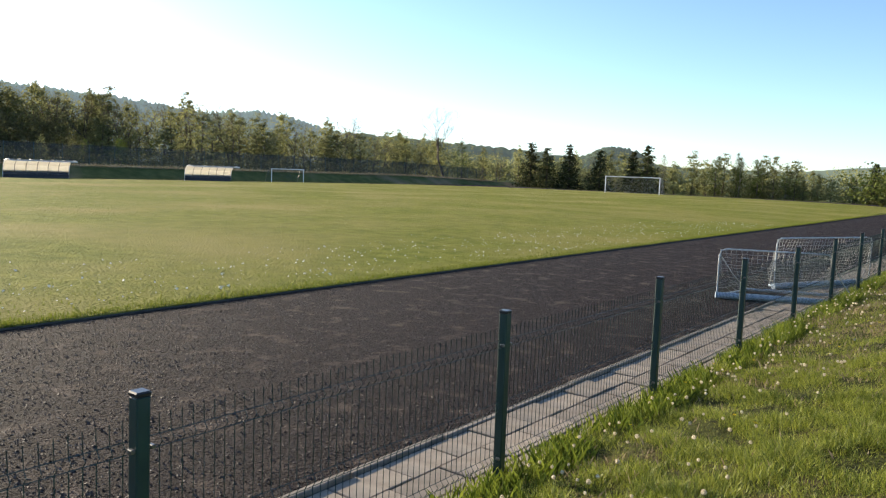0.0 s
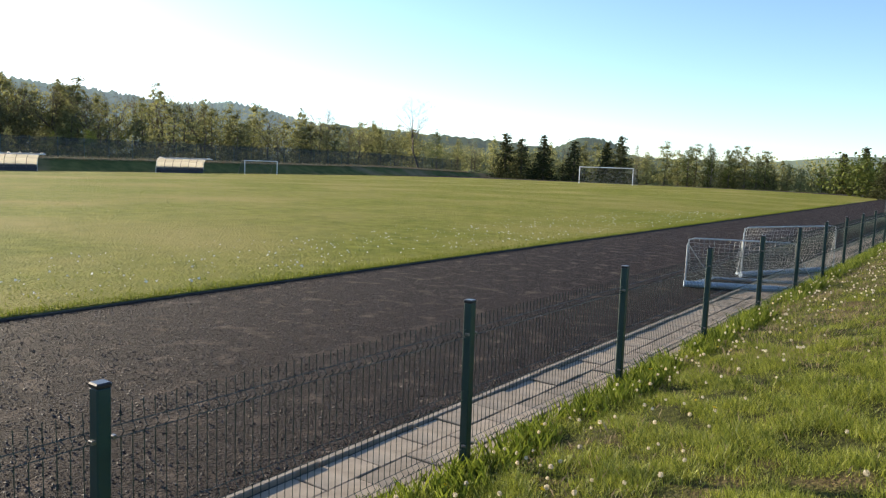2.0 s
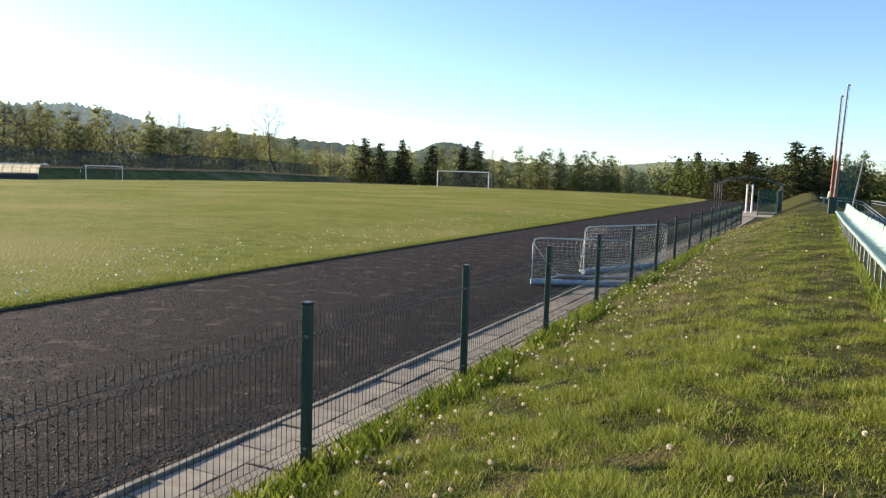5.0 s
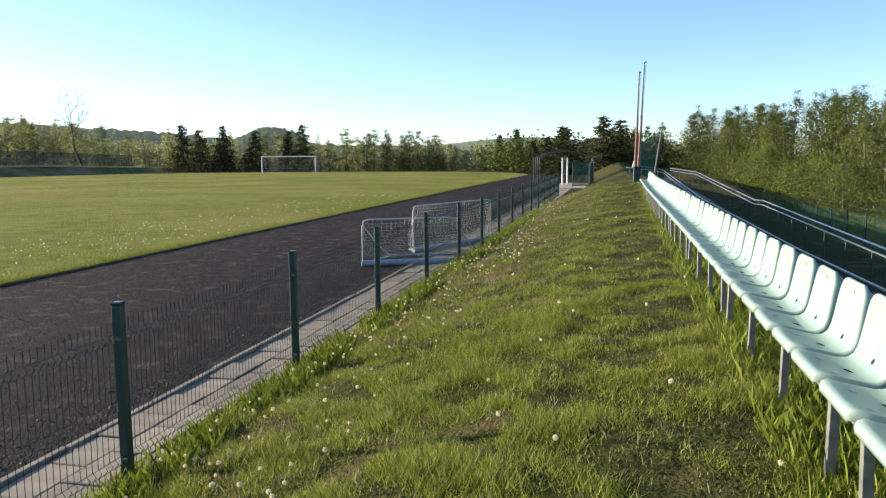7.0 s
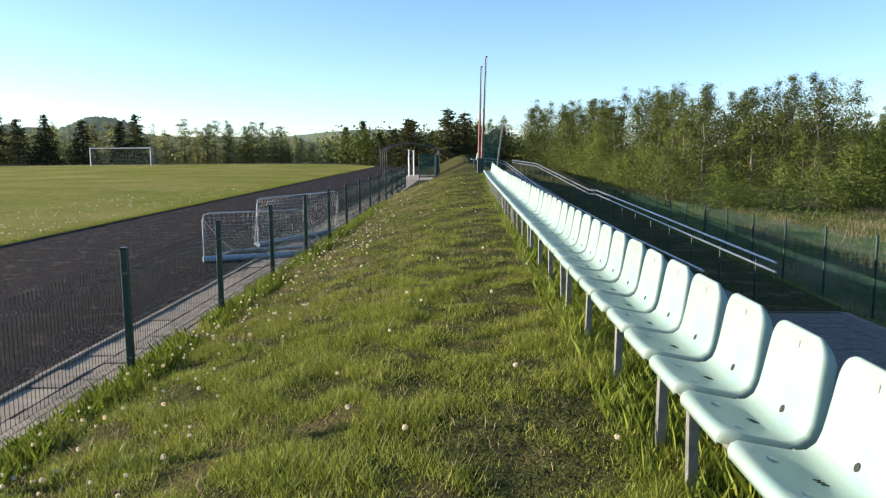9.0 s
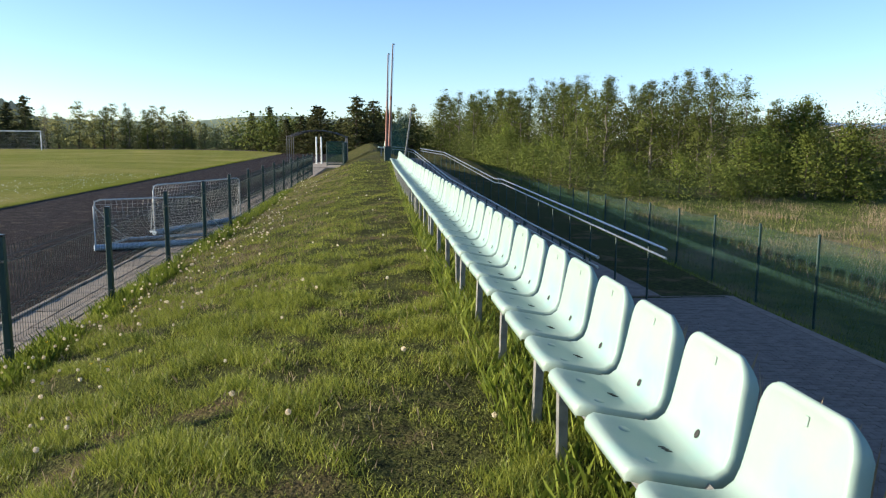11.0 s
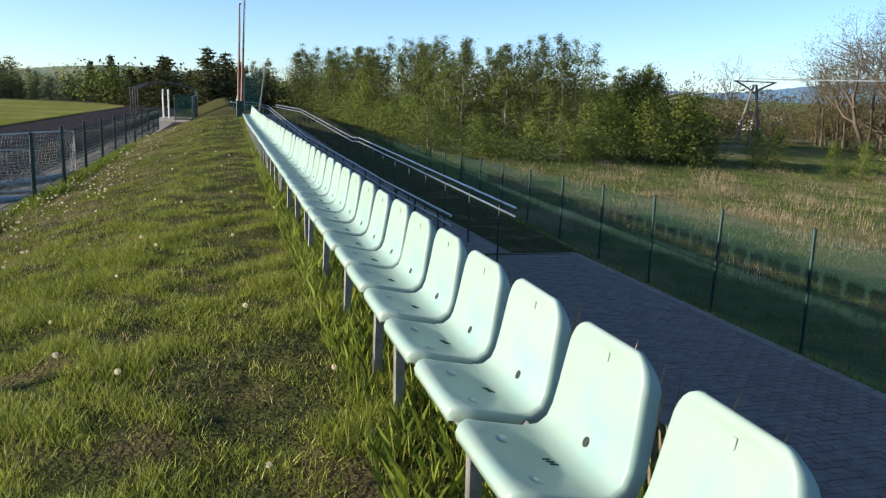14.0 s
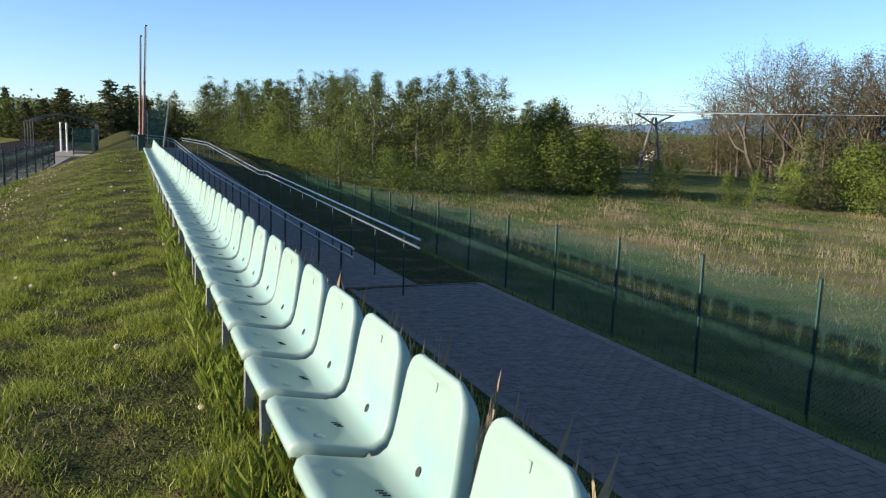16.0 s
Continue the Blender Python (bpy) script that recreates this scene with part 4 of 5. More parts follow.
for i in range(60):
    part("kerb_stone", KERB, None, kerb).matrix_basis = pose(-3.385 + sr.uniform(-0.006, 0.006), -4 + i, -0.055 + sr.uniform(-0.008, 0.008), sr.uniform(-0.4, 0.4), 0, sr.uniform(-0.4, 0.4))
tagged(kerb, "narrow pale concrete kerb beside the track", "kerb", kind="structure")
bm = bmesh.new()
box(bm, (0, 0, 0), (0.06, 0.99, 0.16), None, 0.008)
KERB2 = mesh_of(bm, "kerb_stone", M_JOINT)
kerb2 = empty("kerb_inner")
for i in range(86):
    part("kerb_stone", KERB2, None, kerb2).matrix_basis = pose(-9.27 + sr.uniform(-0.012, 0.012), -2 + i, -0.050, 0, 0, sr.uniform(-0.5, 0.5))
tagged(kerb2, "dark kerb between the track and the pitch", "kerb", kind="structure")

# ---- small goals parked by the path ----
def net_patch(bm, a, b, c, d, nu, nv, r=0.0026, sag=0.0):
    """Net cords over the four-sided patch a b c d."""
    a, b, c, d = (Vector(p) for p in (a, b, c, d))

    def at(u, v):
        p = a.lerp(b, u).lerp(d.lerp(c, u), v)
        return p - Vector((0, 0, sag * math.sin(math.pi * u) * math.sin(math.pi * v)))
    for i in range(nu + 1):
        tube(bm, [at(i / nu, k / 6) + Vector((0, 0, 0.01 * math.sin(i * 2.1 + k))) for k in range(7)], r, 3, False)
    for k in range(nv + 1):
        tube(bm, [at(i / 6, k / nv) + Vector((0, 0, 0.01 * math.cos(i * 1.7 + k))) for i in range(7)], r, 3, False)


def draped_net(bm, w, h, d, k, pitch, r, rng):
    """Net hung from the hoop's top bar, falling steeply and then sweeping out to the back bar; and its two sides."""
    nu, nv = int(w / pitch), int(1.5 * h / pitch)

    def at(u, v):
        s_ = v ** 2.1
        pull = 0.05 * math.sin(7 * u + 3 * v) + 0.03 * math.sin(17 * u - 5 * v)
        return Vector((0.03 + (w - 0.06) * u + k * s_ + 0.02 * math.sin(9 * v + 4 * u), d * s_ + 0.06 * math.sin(math.pi * v) + pull * math.sin(math.pi * v), 0.05 + (h - 0.06) * (1 - v) ** 1.35 + pull * 0.4 * v * (1 - v)))
    knots = [[at(i / nu, j / nv) + Vector((rng.gauss(0, 0.006), rng.gauss(0, 0.006), rng.gauss(0, 0.006))) for j in range(nv + 1)] for i in range(nu + 1)]
    for i in range(nu + 1):
        tube(bm, knots[i], r, 3, False)
    for j in range(nv + 1):
        tube(bm, [knots[i][j] for i in range(nu + 1)], r, 3, False)
    for side in (0, nu):
        x0 = 0.03 if side == 0 else w - 0.03
        for j in range(1, nv, 2):
            e = knots[side][j]
            tube(bm, [(x0, 0.0, e.z), tuple((Vector((x0, 0.0, e.z)) + e) / 2 - Vector((0, 0, 0.03))), tuple(e)], r, 3, False)
        for f in (0.25, 0.5, 0.75):
            tube(bm, [tuple(Vector((x0, 0.0, knots[side][j].z)).lerp(knots[side][j], f)) for j in range(nv + 1)], r, 3, False)


def small_goal(name, m, w, h, d, label):
    g = empty(name, m)
    bm = bmesh.new()
    tube(bm, [(0, 0, 0.07), (w, 0, 0.07)], 0.055, 10)
    part("base_bar", bm, M_BLUE, g, "thick blue-grey base tube")
    bm = bmesh.new()
    tube(bm, [(0.02, 0, 0.1), (0.02, 0, h - 0.12), (0.05, 0.0, h - 0.03), (0.14, 0, h), (w - 0.14, 0, h), (w - 0.05, 0, h - 0.03), (w - 0.02, 0, h - 0.12), (w - 0.02, 0, 0.1)], 0.0125, 8)
    part("hoop", bm, M_HOOP, g)
    k = 0.62 * d
    for x in (0.03, w - 0.03):
        bm = bmesh.new()
        tube(bm, [(x, 0.0, 0.06), (x + k, d, 0.06)], 0.02, 6)
        part("side_bar", bm, M_BLUE, g)
        bm = bmesh.new()
        tube(bm, [(x + k, d, 0.06), (x + k * 0.5, d * 0.5, h * 0.42), (x, 0, h - 0.10)], 0.010, 6)
        part("stay", bm, M_HOOP, g)
    bm = bmesh.new()
    draped_net(bm, w, h, d, k, 0.085, 0.0034, sr)
    part("net", bm, M_ROPE, g)
    bm = bmesh.new()
    tube(bm, [(0.03 + k, d, 0.06), (w - 0.03 + k, d, 0.06)], 0.03, 8)
    part("back_bar", bm, M_BLUE, g)
    return tagged(g, label, "goal", "small training goals")


M_HOOP = surface("scuffed_pale_tube", (0.40, 0.42, 0.43), (0.60, 0.61, 0.60), 12, 0.5, 0.1, 80, depth=0.003)
small_goal("training_goal", pose(-4.27, 13.42, 0.0, 0, 0, 25), 1.85, 0.88, 1.05, "small training goal with sagging white net on the slabs")
small_goal("training_goal", pose(-3.85, 15.5, 0.0, 0, 0, 66), 3.0, 1.0, 0.22, "wider training goal with torn white net parked behind")

# ---- full-size goal and the far small goal ----
def pitch_goal(name, m, w, h, d, bar, net, label, r=0.06):
    g = empty(name, m)
    for x in (0, w):
        bm = bmesh.new()
        tube(bm, [(x, 0, -0.3), (x, 0, h)], r, 8)
        part("goal_post", bm, bar, g)
        bm = bmesh.new()
        tube(bm, [(x, 0, h), (x, d * 0.5, h - 0.05), (x, d, 0)], r * 0.3, 6)
        part("stay", bm, M_GALV, g)
    bm = bmesh.new()
    tube(bm, [(-r, 0, h), (w + r, 0, h)], r, 8)
    part("crossbar", bm, bar, g)
    bm = bmesh.new()
    net_patch(bm, (0, d * 0.5, h - 0.05), (w, d * 0.5, h - 0.05), (w, d, 0.02), (0, d, 0.02), 40, 14, 0.006, 0.05)
    for x in (0, w):
        net_patch(bm, (x, 0, h), (x, d * 0.5, h - 0.05), (x, d, 0.02), (x, 0, 0.02), 8, 12, 0.006)
    part("net", bm, net, g)
    return tagged(g, label, "goal")


pitch_goal("football_goal", pose(-44.4, 92.0, -0.02), 7.32, 2.32, 1.8, M_WHITE, M_ROPE, "white full-size football goal with net on the pitch")
pitch_goal("football_goal", pose(-72, 59.9, 0.0, 0, 0, 90), 5.0, 1.65, 1.2, M_WHITE, M_WIRE, "smaller white goal with green net behind the touchline", 0.05)

# ---- dugouts ----
def dugout(m, length, h, label):
    g = empty("dugout", m)
    prof = [(0.9, h - 0.12), (0.55, h - 0.02), (0.1, h), (-0.3, h - 0.12), (-0.6, h * 0.7), (-0.72, h * 0.35), (-0.75, 0.0)]
    bays = 6
    for i in range(bays):
        y0, y1 = length * i / bays + 0.03, length * (i + 1) / bays - 0.03
        bm = bmesh.new()
        vs = [[bm.verts.new((x, y, z)) for x, z in prof[:6]] for y in (y0, y1)]
        for k in range(5):
            bm.faces.new((vs[0][k], vs[1][k], vs[1][k + 1], vs[0][k + 1]))
        bmesh.ops.solidify(bm, geom=bm.faces[:], thickness=0.012)
        part("roof_sheet", bm, M_POLY, g)
    for i in range(bays + 1):
        bm = bmesh.new()
        tube(bm, [(x, length * i / bays, z) for x, z in prof], 0.035, 6)
        part("rib", bm, M_WHITE if i in (0, bays) else M_GALV, g)
    bm = bmesh.new()
    box(bm, (-0.74, length / 2, h * 0.2), (0.03, length, h * 0.42))
    part("back_wall", bm, M_WALLDARK, g)
    bm = bmesh.new()
    box(bm, (-0.35, length / 2, 0.42), (0.4, length - 0.2, 0.05), None, 0.01)
    box(bm, (-0.35, length / 2, 0.2), (0.08, length - 0.6, 0.4))
    part("bench", bm, M_WALLDARK, g)
    bm = bmesh.new()
    tube(bm, [(0.9, 0, h - 0.12), (0.9, length, h - 0.12)], 0.04, 6)
    part("front_beam", bm, M_WHITE, g)
    return tagged(g, label, "dugout", "team dugouts")


dugout(pose(-72, 30.2, 0), 5.9, 1.75, "team dugout with curved cloudy plastic roof")
dugout(pose(-72, 48.6, 0), 6.0, 1.75, "team dugout with curved cloudy plastic roof")

bm = bmesh.new()
for y0 in range(0, 120, 4):
    pts = [(-79.6, y0), (-81.4, y0), (-81.4, y0 + 4.0), (-79.6, y0 + 4.0)]
    bm.faces.new([bm.verts.new((x, y, float(ground_z(x, y)) + 0.06)) for x, y in pts])
lane = new("path", mesh_of(bm, "path", M_LANE))
tagged(lane, "pale grass path standing for the sunlit line on the far bank", "path", kind="structure")

# netted fence along the far bank
M_NETFAR = gauze("dark_grey_netting", (0.035, 0.040, 0.042), 0.55)
far_fence = empty("boundary_fence")
FPOST = mesh_of(tube(bmesh.new(), [(0, 0, -0.3), (0, 0, 2.3)], 0.04, 6), "post", M_GREEN)
for i in range(41):
    y = 2 + 3.0 * i
    gz = float(ground_z(-84, y))
    part("post", FPOST, None, far_fence).matrix_basis = pose(-84, y, gz)
    if i < 40:
        bm = bmesh.new()
        g1 = float(ground_z(-84, y + 3.0))
        top_, mid_ = [(y, gz + 2.25), (y + 1.5, (gz + g1) / 2 + 2.2), (y + 3.0, g1 + 2.25)], [(y + 3.0, g1 + 0.05), (y, gz + 0.05)]
        bm.faces.new([bm.verts.new((-84, v, z)) for v, z in top_ + mid_])
        part("netting", bm, M_NETFAR, far_fence)
tagged(far_fence, "tall dark netted fence on the bank behind the dugouts", "fence")

# ---- paved yard, ramp, rails and fence below the bank ----
yard = new("paved_yard", sheet("paved_yard", np.array([4.7, 5.4, 6.2, 7.0, 7.66]), np.array([-30, -10, 0, 8, 14.8]), lambda x, y: -1.235 + 0 * x, M_JOINT))
tagged(yard, "grey block-paved yard below the bank", "yard", kind="structure")
PAVER = mesh_of(box(bmesh.new(), (0, 0, 0), (0.193, 0.093, 0.06), None, 0.006), "paver", M_PAVER)
cnt = 0
rest_v = []
for j in range(215):
    for i in range(15):
        x, y = 4.84 + i * 0.2 + (0.1 if j % 2 else 0), 14.72 - j * 0.1
        if x > 7.56:
            continue
        z = -1.235 + sr.uniform(-0.003, 0.003)
        if 6.0 < y < 10.4 and x > 6.2 and cnt < 300:
            part("paver", PAVER, None, yard).matrix_basis = pose(x, y, z, sr.uniform(-0.5, 0.5), sr.uniform(-0.5, 0.5), 0)
            cnt += 1
        else:
            rest_v.append((x, y, z))
cube = np.array([(-1, -1, 1), (1, -1, 1), (1, 1, 1), (-1, 1, 1), (-1, -1, -1), (1, -1, -1), (1, -1, 1), (-1, -1, 1), (1, -1, -1), (1, 1, -1), (1, 1, 1), (1, -1, 1), (1, 1, -1), (-1, 1, -1), (-1, 1, 1), (1, 1, 1), (-1, 1, -1), (-1, -1, -1), (-1, -1, 1), (-1, 1, 1)], float) * np.array([0.0965, 0.0465, 0.03])
M_PAVERS = surface("concrete_pavers_field", (0.125, 0.095, 0.076), (0.212, 0.168, 0.140), 5.0, 0.85, 0.4, 90, depth=0.005)
rv = np.asarray(rest_v)
ob = part("paver_field", raw_mesh("paver_field", (rv[:, None, :] + cube[None]).reshape(-1, 3), 4, M_PAVERS), None, yard)
tagged(ob, kind="stuff")
bm = bmesh.new()
for i in range(45):
    box(bm, (7.63, 14.3 - i, -1.298), (0.19, 0.985, 0.2), None, 0.006)
    box(bm, (4.765, 14.3 - i, -1.300), (0.16, 0.985, 0.2), None, 0.006)
for i in range(2):
    box(bm, (7.15 - i, 14.83, -1.298), (0.985, 0.07, 0.2), None, 0.006)
part("edging", bm, M_PAVER, yard)
bm = bmesh.new()
ys = [14.8, 20, 26, 34, 43, 52, 60]
xl, xr = [4.05, 4.05, 4.05, 3.95, 3.45, 2.6, 2.6], [6.2, 5.9, 5.75, 5.6, 5.2, 4.6, 4.0]
lv = [(bm.verts.new((a, y, float(ramp_z(y)) + 0.03)), bm.verts.new((b, y, float(ramp_z(y)) + 0.03)), bm.verts.new((b, y, float(ramp_z(y)) - 0.3)), bm.verts.new((a, y, float(ramp_z(y)) - 0.3))) for y, a, b in zip(ys, xl, xr)]
for p, q in zip(lv, lv[1:]):
    for k in range(4):
        bm.faces.new((p[k], p[(k + 1) % 4], q[(k + 1) % 4], q[k]))
bm.faces.new(lv[0])
bm.faces.new(lv[-1])
bmesh.ops.recalc_face_normals(bm, faces=bm.faces)
ramp_ob = new("pavement_ramp", mesh_of(bm, "pavement_ramp", M_PAVERS))
tagged(ramp_ob, "grey paved ramp climbing behind the seats", "ramp", kind="structure")


def handrail(line, label):
    g = empty("handrail")
    for name, dz, rad in (("top_tube", 0.0, 0.024), ("lower_tube", -0.16, 0.022)):
        bm = bmesh.new()
        pts = []
        for a, b in zip(line, line[1:]):
            for k in range(4):
                pts.append(tuple(Vector(a).lerp(Vector(b), k / 4) + Vector((0, 0, dz))))
        pts.append((line[-1][0], line[-1][1], line[-1][2] + dz))
        tube(bm, pts, rad, 8)
        part(name, bm, M_RAIL, g)
    for a, b in zip(line, line[1:]):
        n = max(1, round(math.dist(a, b) / 1.9))
        for k in range(n):
            p = Vector(a).lerp(Vector(b), (k + 0.45) / n)
            bm = bmesh.new()
            tube(bm, [(p.x, p.y, float(ground_z(p.x, p.y)) - 0.1), (p.x, p.y, p.z - 0.01)], 0.02, 6)
            part("post", bm, M_GREEN, g)
    return tagged(g, label, "handrail", "ramp handrails")


handrail([(4.0, 11.9, 0.08), (4.0, 17, 0.03), (4.0, 23, 0.05), (3.9, 34.5, 0.12), (3.1, 50, 1.1), (2.4, 50, 1.27), (1.5, 47, 1.36)], "double steel tube handrail on the seat side of the ramp")
handrail([(5.6, 13.1, 0.02), (5.6, 30.5, 0.30), (5.55, 32, 0.24), (5.0, 49, 0.99), (3.9, 55.6, 1.12)], "double steel tube handrail on the outer side of the ramp")

net_fence = empty("mesh_fence")
R0, RD, RA = Vector((10.017, 8.087)), 2.516, -0.0034
RPOST = mesh_of(tube(bmesh.new(), [(0, 0, -2.6), (0, 0, 0.01)], 0.032, 8), "post", M_GREEN)
RCAP = mesh_of(tube(bmesh.new(), [(0, 0, 0), (0, 0, 0.03), (0, 0, 0.04)], [0.036, 0.036, 0.02], 8), "cap", M_GREEN)
prev = None
for k in range(-5, 18):
    p = R0 + k * RD * Vector((math.sin(RA), math.cos(RA)))
    z = 0.0147 - 0.0162 * k * RD
    pst = part("post", RPOST, None, net_fence)
    pst.matrix_basis = pose(p.x, p.y, z, sr.uniform(-0.8, 0.8), sr.uniform(-0.8, 0.8), 0)
    part("cap", RCAP, None, pst).matrix_basis = pose(0, 0, 0.01)
    if prev:
        (q, zq) = prev
        bm = bmesh.new()
        nn = 8
        cols = []
        for i in range(nn + 1):
            u = i / nn
            s = 0.05 * math.sin(math.pi * u) * sr.uniform(0.6, 1.3)
            c = q.lerp(p, u)
            zt = zq + (z - zq) * u
            cols.append([bm.verts.new((c.x + 0.035 + 0.02 * math.sin(3 * u + j), c.y, zt - 0.04 - s - j * 0.5)) for j in range(5)])
        for a, b in zip(cols, cols[1:]):
            for j in range(4):
                bm.faces.new((a[j], b[j], b[j + 1], a[j + 1]))
        part("netting", bm, M_NETTING, net_fence, smooth=True)
        bm = bmesh.new()
        for dz in (0.05, 1.0, 1.9):
            tube(bm, [(q.x + 0.03, q.y, zq - dz), ((q.x + p.x) / 2 + 0.03, (q.y + p.y) / 2, (zq + z) / 2 - dz - 0.03), (p.x + 0.03, p.y, z - dz)], 0.003, 3, False)
        if 3 < q.y < 30:
            w_, h_ = RD, 2.0
            nd = int((w_ + h_) / 0.085)
            for d in range(nd):
                t0 = d * 0.085
                for sg in (0, 1):
                    u0, v0 = (t0, 0) if t0 < w_ else (w_, t0 - w_)
                    u1, v1 = (0, t0) if t0 < h_ else (t0 - h_, h_)
                    if sg:
                        u0, u1 = w_ - u0, w_ - u1
                    pa = q.lerp(p, u0 / w_)
                    pb = q.lerp(p, u1 / w_)
                    tube(bm, [(pa.x + 0.02, pa.y, zq - 0.06 - v0), (pb.x + 0.02, pb.y, zq - 0.06 - v1)], 0.0022, 3, False)
        part("chain_link", bm, M_WIRE, net_fence)
    prev = (p, z)
tagged(net_fence, "green chain-link fence hung with green netting on steel posts", "fence")

# ---- flagpoles, box and things at the end of the seat row ----
def flagpole(x, y, h, leanx, label):
    g = empty("flagpole", pose(x, y, float(ground_z(x, y)), 0, leanx, 0))
    bm = bmesh.new()
    tube(bm, [(0, 0, -0.3), (0, 0, h * 0.55)], [0.055, 0.045], 10)
    part("lower_tube", bm, M_RUST, g)
    bm = bmesh.new()
    tube(bm, [(0, 0, h * 0.55), (0, 0, h)], [0.036, 0.026], 10)
    part("upper_tube", bm, M_POLE, g)
    bm = bmesh.new()
    box(bm, (0.03, 0, h), (0.10, 0.05, 0.05), None, 0.01)
    part("pulley_head", bm, M_CAP, g)
    bm = bmesh.new()
    tube(bm, [(0.07, 0, 0.4), (0.05, 0.0, h * 0.5), (0.06, 0, h)], 0.006, 4)
    part("halyard", bm, M_ROPE, g)
    return tagged(g, label, "flagpole", "flagpoles")


flagpole(1.13, 33.0, 4.75, 2.2, "red-brown steel flagpole leaning slightly")
flagpole(1.02, 33.6, 4.40, 1.4, "thinner red-brown steel flagpole")
bin_ob = empty("cabinet", pose(1.05, 31.2, float(ground_z(1.05, 31.2))))
part("body", box(bmesh.new(), (0, 0, 0.27), (0.27, 0.4, 0.58), None, 0.015), M_GREEN, bin_ob)
part("lid", box(bmesh.new(), (0, 0, 0.575), (0.30, 0.43, 0.03), None, 0.008), M_CAP, bin_ob)
tagged(bin_ob, "dark green metal cabinet at the end of the seats", "cabinet")
for i in range(3):
    copy_thing(seat0, pose(0.72, 36.5 + i * SEAT_PITCH, float(crest_z(37)) + 0.42, 0, 0, 0))
bm = bmesh.new()
for i in range(3):
    box(bm, (0, i * 0.47, 0.18), (0.05, 0.05, 0.46))
box(bm, (0.05, 0.47, 0.39), (0.05, 1.5, 0.05))
fr2 = empty("seat_frame", pose(0.86, 36.5, float(crest_z(37)) - 0.02))
part("support_rail", bm, M_GALV, fr2)
tagged(fr2, "short steel frame under the next block of seats", "seat frame")
catch = empty("ball_catch_net")
bm = bmesh.new()
tube(bm, [(2.35, 46, 0.6), (2.75, 46, 3.5)], 0.05, 8)
part("post", bm, M_GALV, catch)
bm = bmesh.new()
tube(bm, [(1.55, 45, 0.9), (1.55, 45, 2.7)], 0.04, 8)
part("post", bm, M_GREEN, catch)
bm = bmesh.new()
bm.faces.new([bm.verts.new(p) for p in ((1.55, 45, 0.9), (2.4, 46, 0.6), (2.75, 46, 3.45), (1.55, 45, 2.65))])
part("netting", bm, M_NETDARK, catch)
tagged(catch, "tall green ball-catching net on slanted posts", "net")

M_FRAME = surface("dark_grey_painted_steel", (0.05, 0.055, 0.065), (0.09, 0.095, 0.105), 6, 0.5, 0.1, 60, depth=0.003)
# ---- covered players' entrance at the end of the fence ----
gate = empty("players_entrance", pose(-3.4, 54, 0.06))
part("floor_slab", box(bmesh.new(), (1.0, -1.5, -0.1), (2.6, 9.0, 0.2), None, 0.01), M_SLAB, gate)
for dx in (0.0, 0.33):
    part("white_post", tube(bmesh.new(), [(dx, 0.4 * dx, -0.1), (dx, 0.4 * dx, 1.85)], 0.055, 8), M_WHITE, gate)
ARCH = [(-2.0, 1.85), (-1.2, 2.14), (-0.4, 2.28), (0.4, 2.28), (1.2, 2.14), (2.0, 1.85)]
for yy in (0.0, 1.5, 3.0, 4.5):
    bm = bmesh.new()
    tube(bm, [(-2.0, yy, -0.1)] + [(x, yy, z) for x, z in ARCH] + [(2.0, yy, -0.1)], 0.035, 6)
    part("arch_frame", bm, M_FRAME, gate)
for a, b in zip(ARCH, ARCH[1:]):
    for f in (0.0, 0.5):
        x, z = a[0] + (b[0] - a[0]) * f, a[1] + (b[1] - a[1]) * f
        part("purlin", box(bmesh.new(), (x, 2.3, z + 0.03), (0.07, 5.0, 0.03)), M_FRAME, gate)
part("purlin", box(bmesh.new(), (2.0, 2.3, 1.88), (0.07, 5.0, 0.03)), M_FRAME, gate)


def mesh_panel(y0, y1, h, x=2.0):
    """A tube frame with green netting laced into it."""
    bm = bmesh.new()
    for p in (((x, y0, -0.1), (x, y0, h)), ((x, y1, -0.1), (x, y1, h)), ((x, y0, h), (x, y1, h)), ((x, y0, 0.08), (x, y1, 0.08))):
        tube(bm, p, 0.03, 6)
    f = part("side_panel", bm, M_GREEN, gate)
    bm = bmesh.new()
    bm.faces.new([bm.verts.new(p) for p in ((x, y0, 0.08), (x, y1, 0.08), (x, y1, h), (x, y0, h))])
    part("netting", bm, M_NETDARK, f)


for i in range(4):
    mesh_panel(-3.6 + i * 1.6, -2.1 + i * 1.6, 1.5)
bm = bmesh.new()
for p in (((0.95, -4.2, 0.0), (0.95, -4.2, 1.55)), ((1.95, -3.9, 0.0), (1.95, -3.9, 1.55)), ((0.95, -4.2, 1.55), (1.95, -3.9, 1.55)), ((0.95, -4.2, 0.1), (1.95, -3.9, 0.1))):
    tube(bm, p, 0.03, 6)
leaf_ob = part("gate_leaf", bm, M_GREEN, gate)
bm = bmesh.new()
bm.faces.new([bm.verts.new(p) for p in ((0.95, -4.2, 0.1), (1.95, -3.9, 0.1), (1.95, -3.9, 1.55), (0.95, -4.2, 1.55))])
part("netting", bm, M_NETDARK, leaf_ob)
tagged(gate, "arched steel frame entrance with green side boards", "entrance")

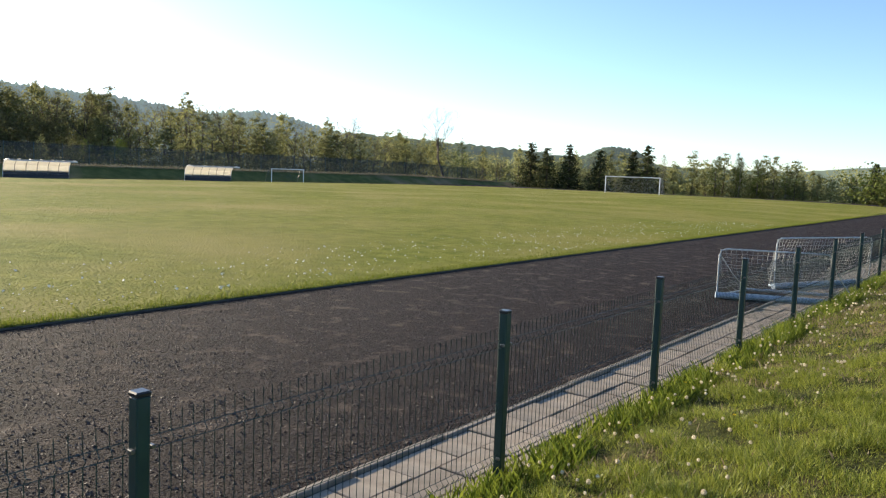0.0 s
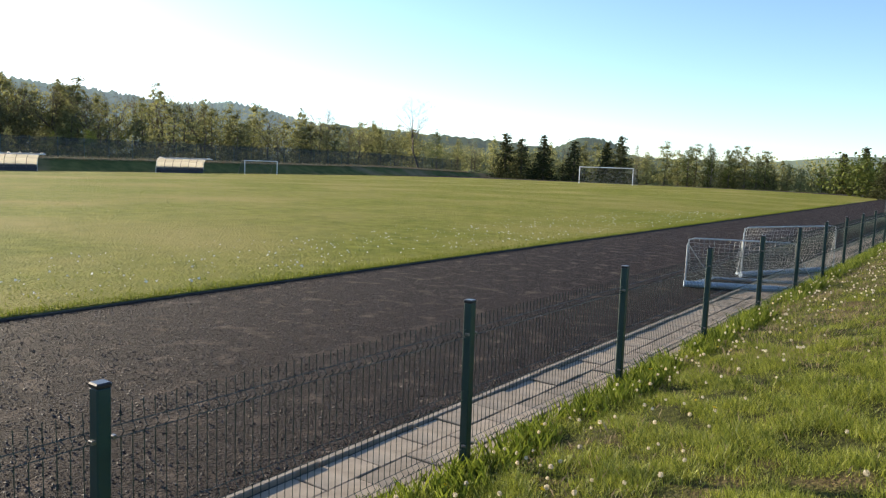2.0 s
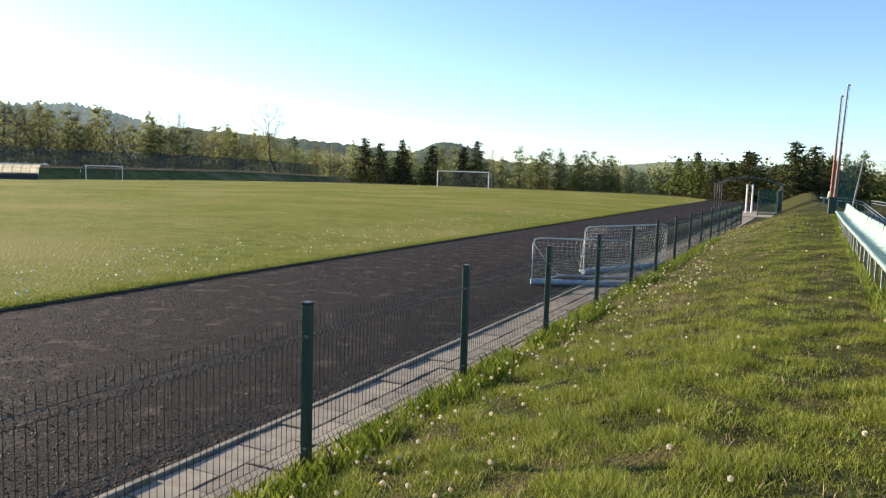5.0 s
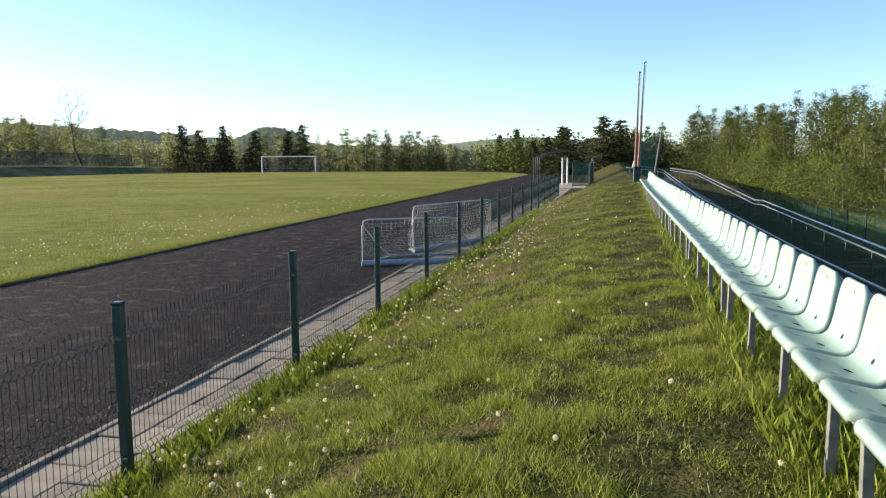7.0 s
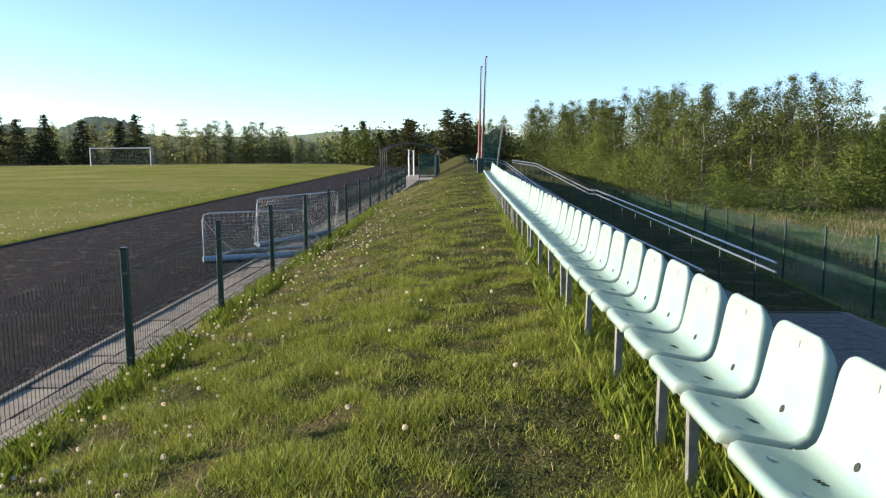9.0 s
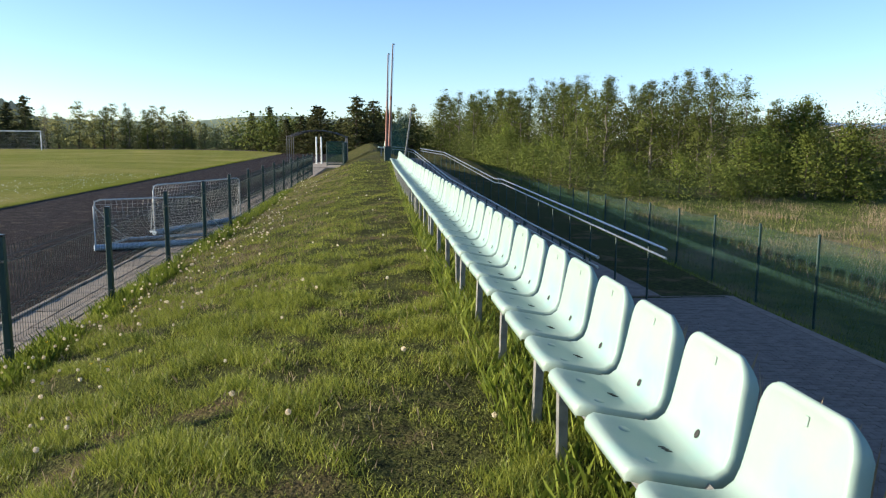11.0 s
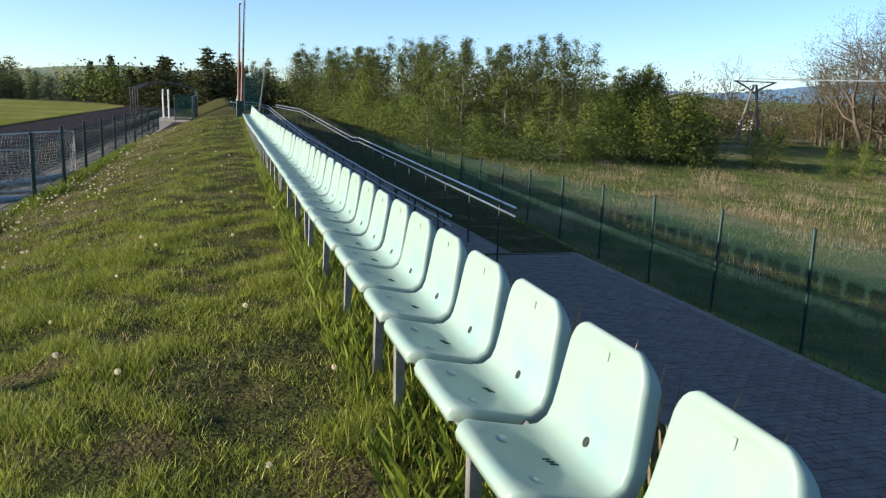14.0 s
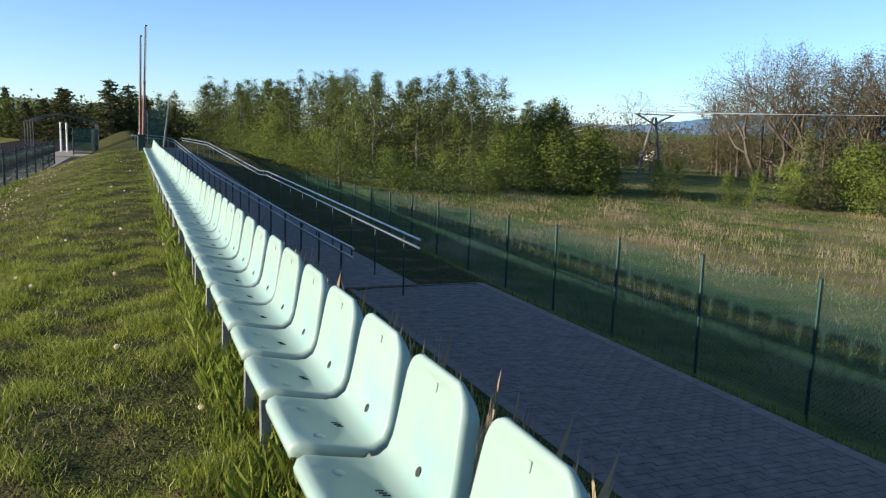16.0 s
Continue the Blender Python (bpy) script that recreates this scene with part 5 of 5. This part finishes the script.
# ---- power line and houses in the valley ----
pyl = empty("power_pole", pose(50.8, 66.2, float(ground_z(50.8, 66.2))))
ph = 4.35 - float(ground_z(50.8, 66.2))
for sx in (-1.7, 1.1):
    part("leg", tube(bmesh.new(), [(sx, 0, -0.3), (0.15 * (1 if sx > 0 else -1), 0, ph)], [0.17, 0.12], 8), M_PYLON, pyl)
part("crossarm", tube(bmesh.new(), [(-2.5, 0, ph + 0.30), (2.5, 0, ph + 0.30)], 0.06, 6), M_PYLON, pyl)
for sx in (-1, 1):
    part("brace", tube(bmesh.new(), [(0, 0, ph - 0.75), (sx * 1.2, 0, ph - 0.15), (sx * 2.3, 0, ph + 0.30)], 0.09, 6), M_PYLON, pyl)
for sx in (-2.2, 0.0, 2.3):
    part("insulator", tube(bmesh.new(), [(sx, 0, ph + 0.30), (sx, 0, ph + 0.46), (sx, 0, ph + 0.56)], [0.05, 0.08, 0.03], 8), M_WHITE, pyl)
tagged(pyl, "weathered timber A-frame power pole with crossarm", "power pole")
for i, sx in enumerate((-2.2, 0.0, 2.3)):
    bm = bmesh.new()
    a = Vector((50.8 + sx, 66.2, 4.90))
    b = Vector((108 + sx, 12, 6.2 + 0.3 * i))
    c = Vector((60 + sx, 200, -8))
    tube(bm, [a.lerp(b, t) - Vector((0, 0, 0.8 * 4 * t * (1 - t) * 0.5)) for t in np.linspace(0, 1, 16)], 0.02, 4)
    ob = new("power_cable", mesh_of(bm, "power_cable", M_CABLE))
    tagged(ob, "bare overhead power cable strung between poles", "cable", "power cables")
    bm = bmesh.new()
    tube(bm, [a.lerp(c, t) - Vector((0, 0, 2.0 * 4 * t * (1 - t) * 0.5)) for t in np.linspace(0, 1, 16)], 0.025, 4)
    ob = new("power_cable", mesh_of(bm, "power_cable", M_CABLE))
    tagged(ob, "bare overhead power cable running down the valley", "cable", "power cables")


def house(x, y, z, w, d, h, rot, label):
    g = empty("house", pose(x, y, z, 0, 0, rot))
    part("wall", box(bmesh.new(), (0, 0, h / 2), (w, d, h)), M_PLASTER, g)
    bm = bmesh.new()
    a = [bm.verts.new(p) for p in ((-w * 0.55, -d * 0.58, h), (w * 0.55, -d * 0.58, h), (w * 0.55, d * 0.58, h), (-w * 0.55, d * 0.58, h), (-w * 0.55, 0, h + d * 0.42), (w * 0.55, 0, h + d * 0.42))]
    for f in ((0, 1, 5, 4), (2, 3, 4, 5), (0, 4, 3), (1, 2, 5), (0, 3, 2, 1)):
        bm.faces.new([a[k] for k in f])
    roof = part("roof", bm, M_ROOF, g)
    part("chimney", box(bmesh.new(), (w * 0.2, 0.3, h + d * 0.45), (0.6, 0.6, 1.3)), M_ROOF, roof)
    for i in range(3):
        win = part("window", box(bmesh.new(), (-w * 0.3 + i * w * 0.3, -d / 2 - 0.01, h * 0.55), (1.1, 0.08, 1.3), None, 0.02), M_SLOT, g)
        part("sill", box(bmesh.new(), (-w * 0.3 + i * w * 0.3, -d / 2 - 0.06, h * 0.55 - 0.7), (1.3, 0.18, 0.06)), M_WHITE, win)
    return tagged(g, label, "house", "houses in the valley")


house(110, 190, -12, 12, 9, 4, 30, "pale plastered house with brown roof among trees")
house(112, 160, -11, 10, 8, 4, 55, "pale plastered house with brown roof half hidden")
house(250, 330, -8, 14, 9, 5, 40, "small white house on the far valley side")
house(270, 330, -6, 10, 8, 5, 10, "small white house on the far valley side")
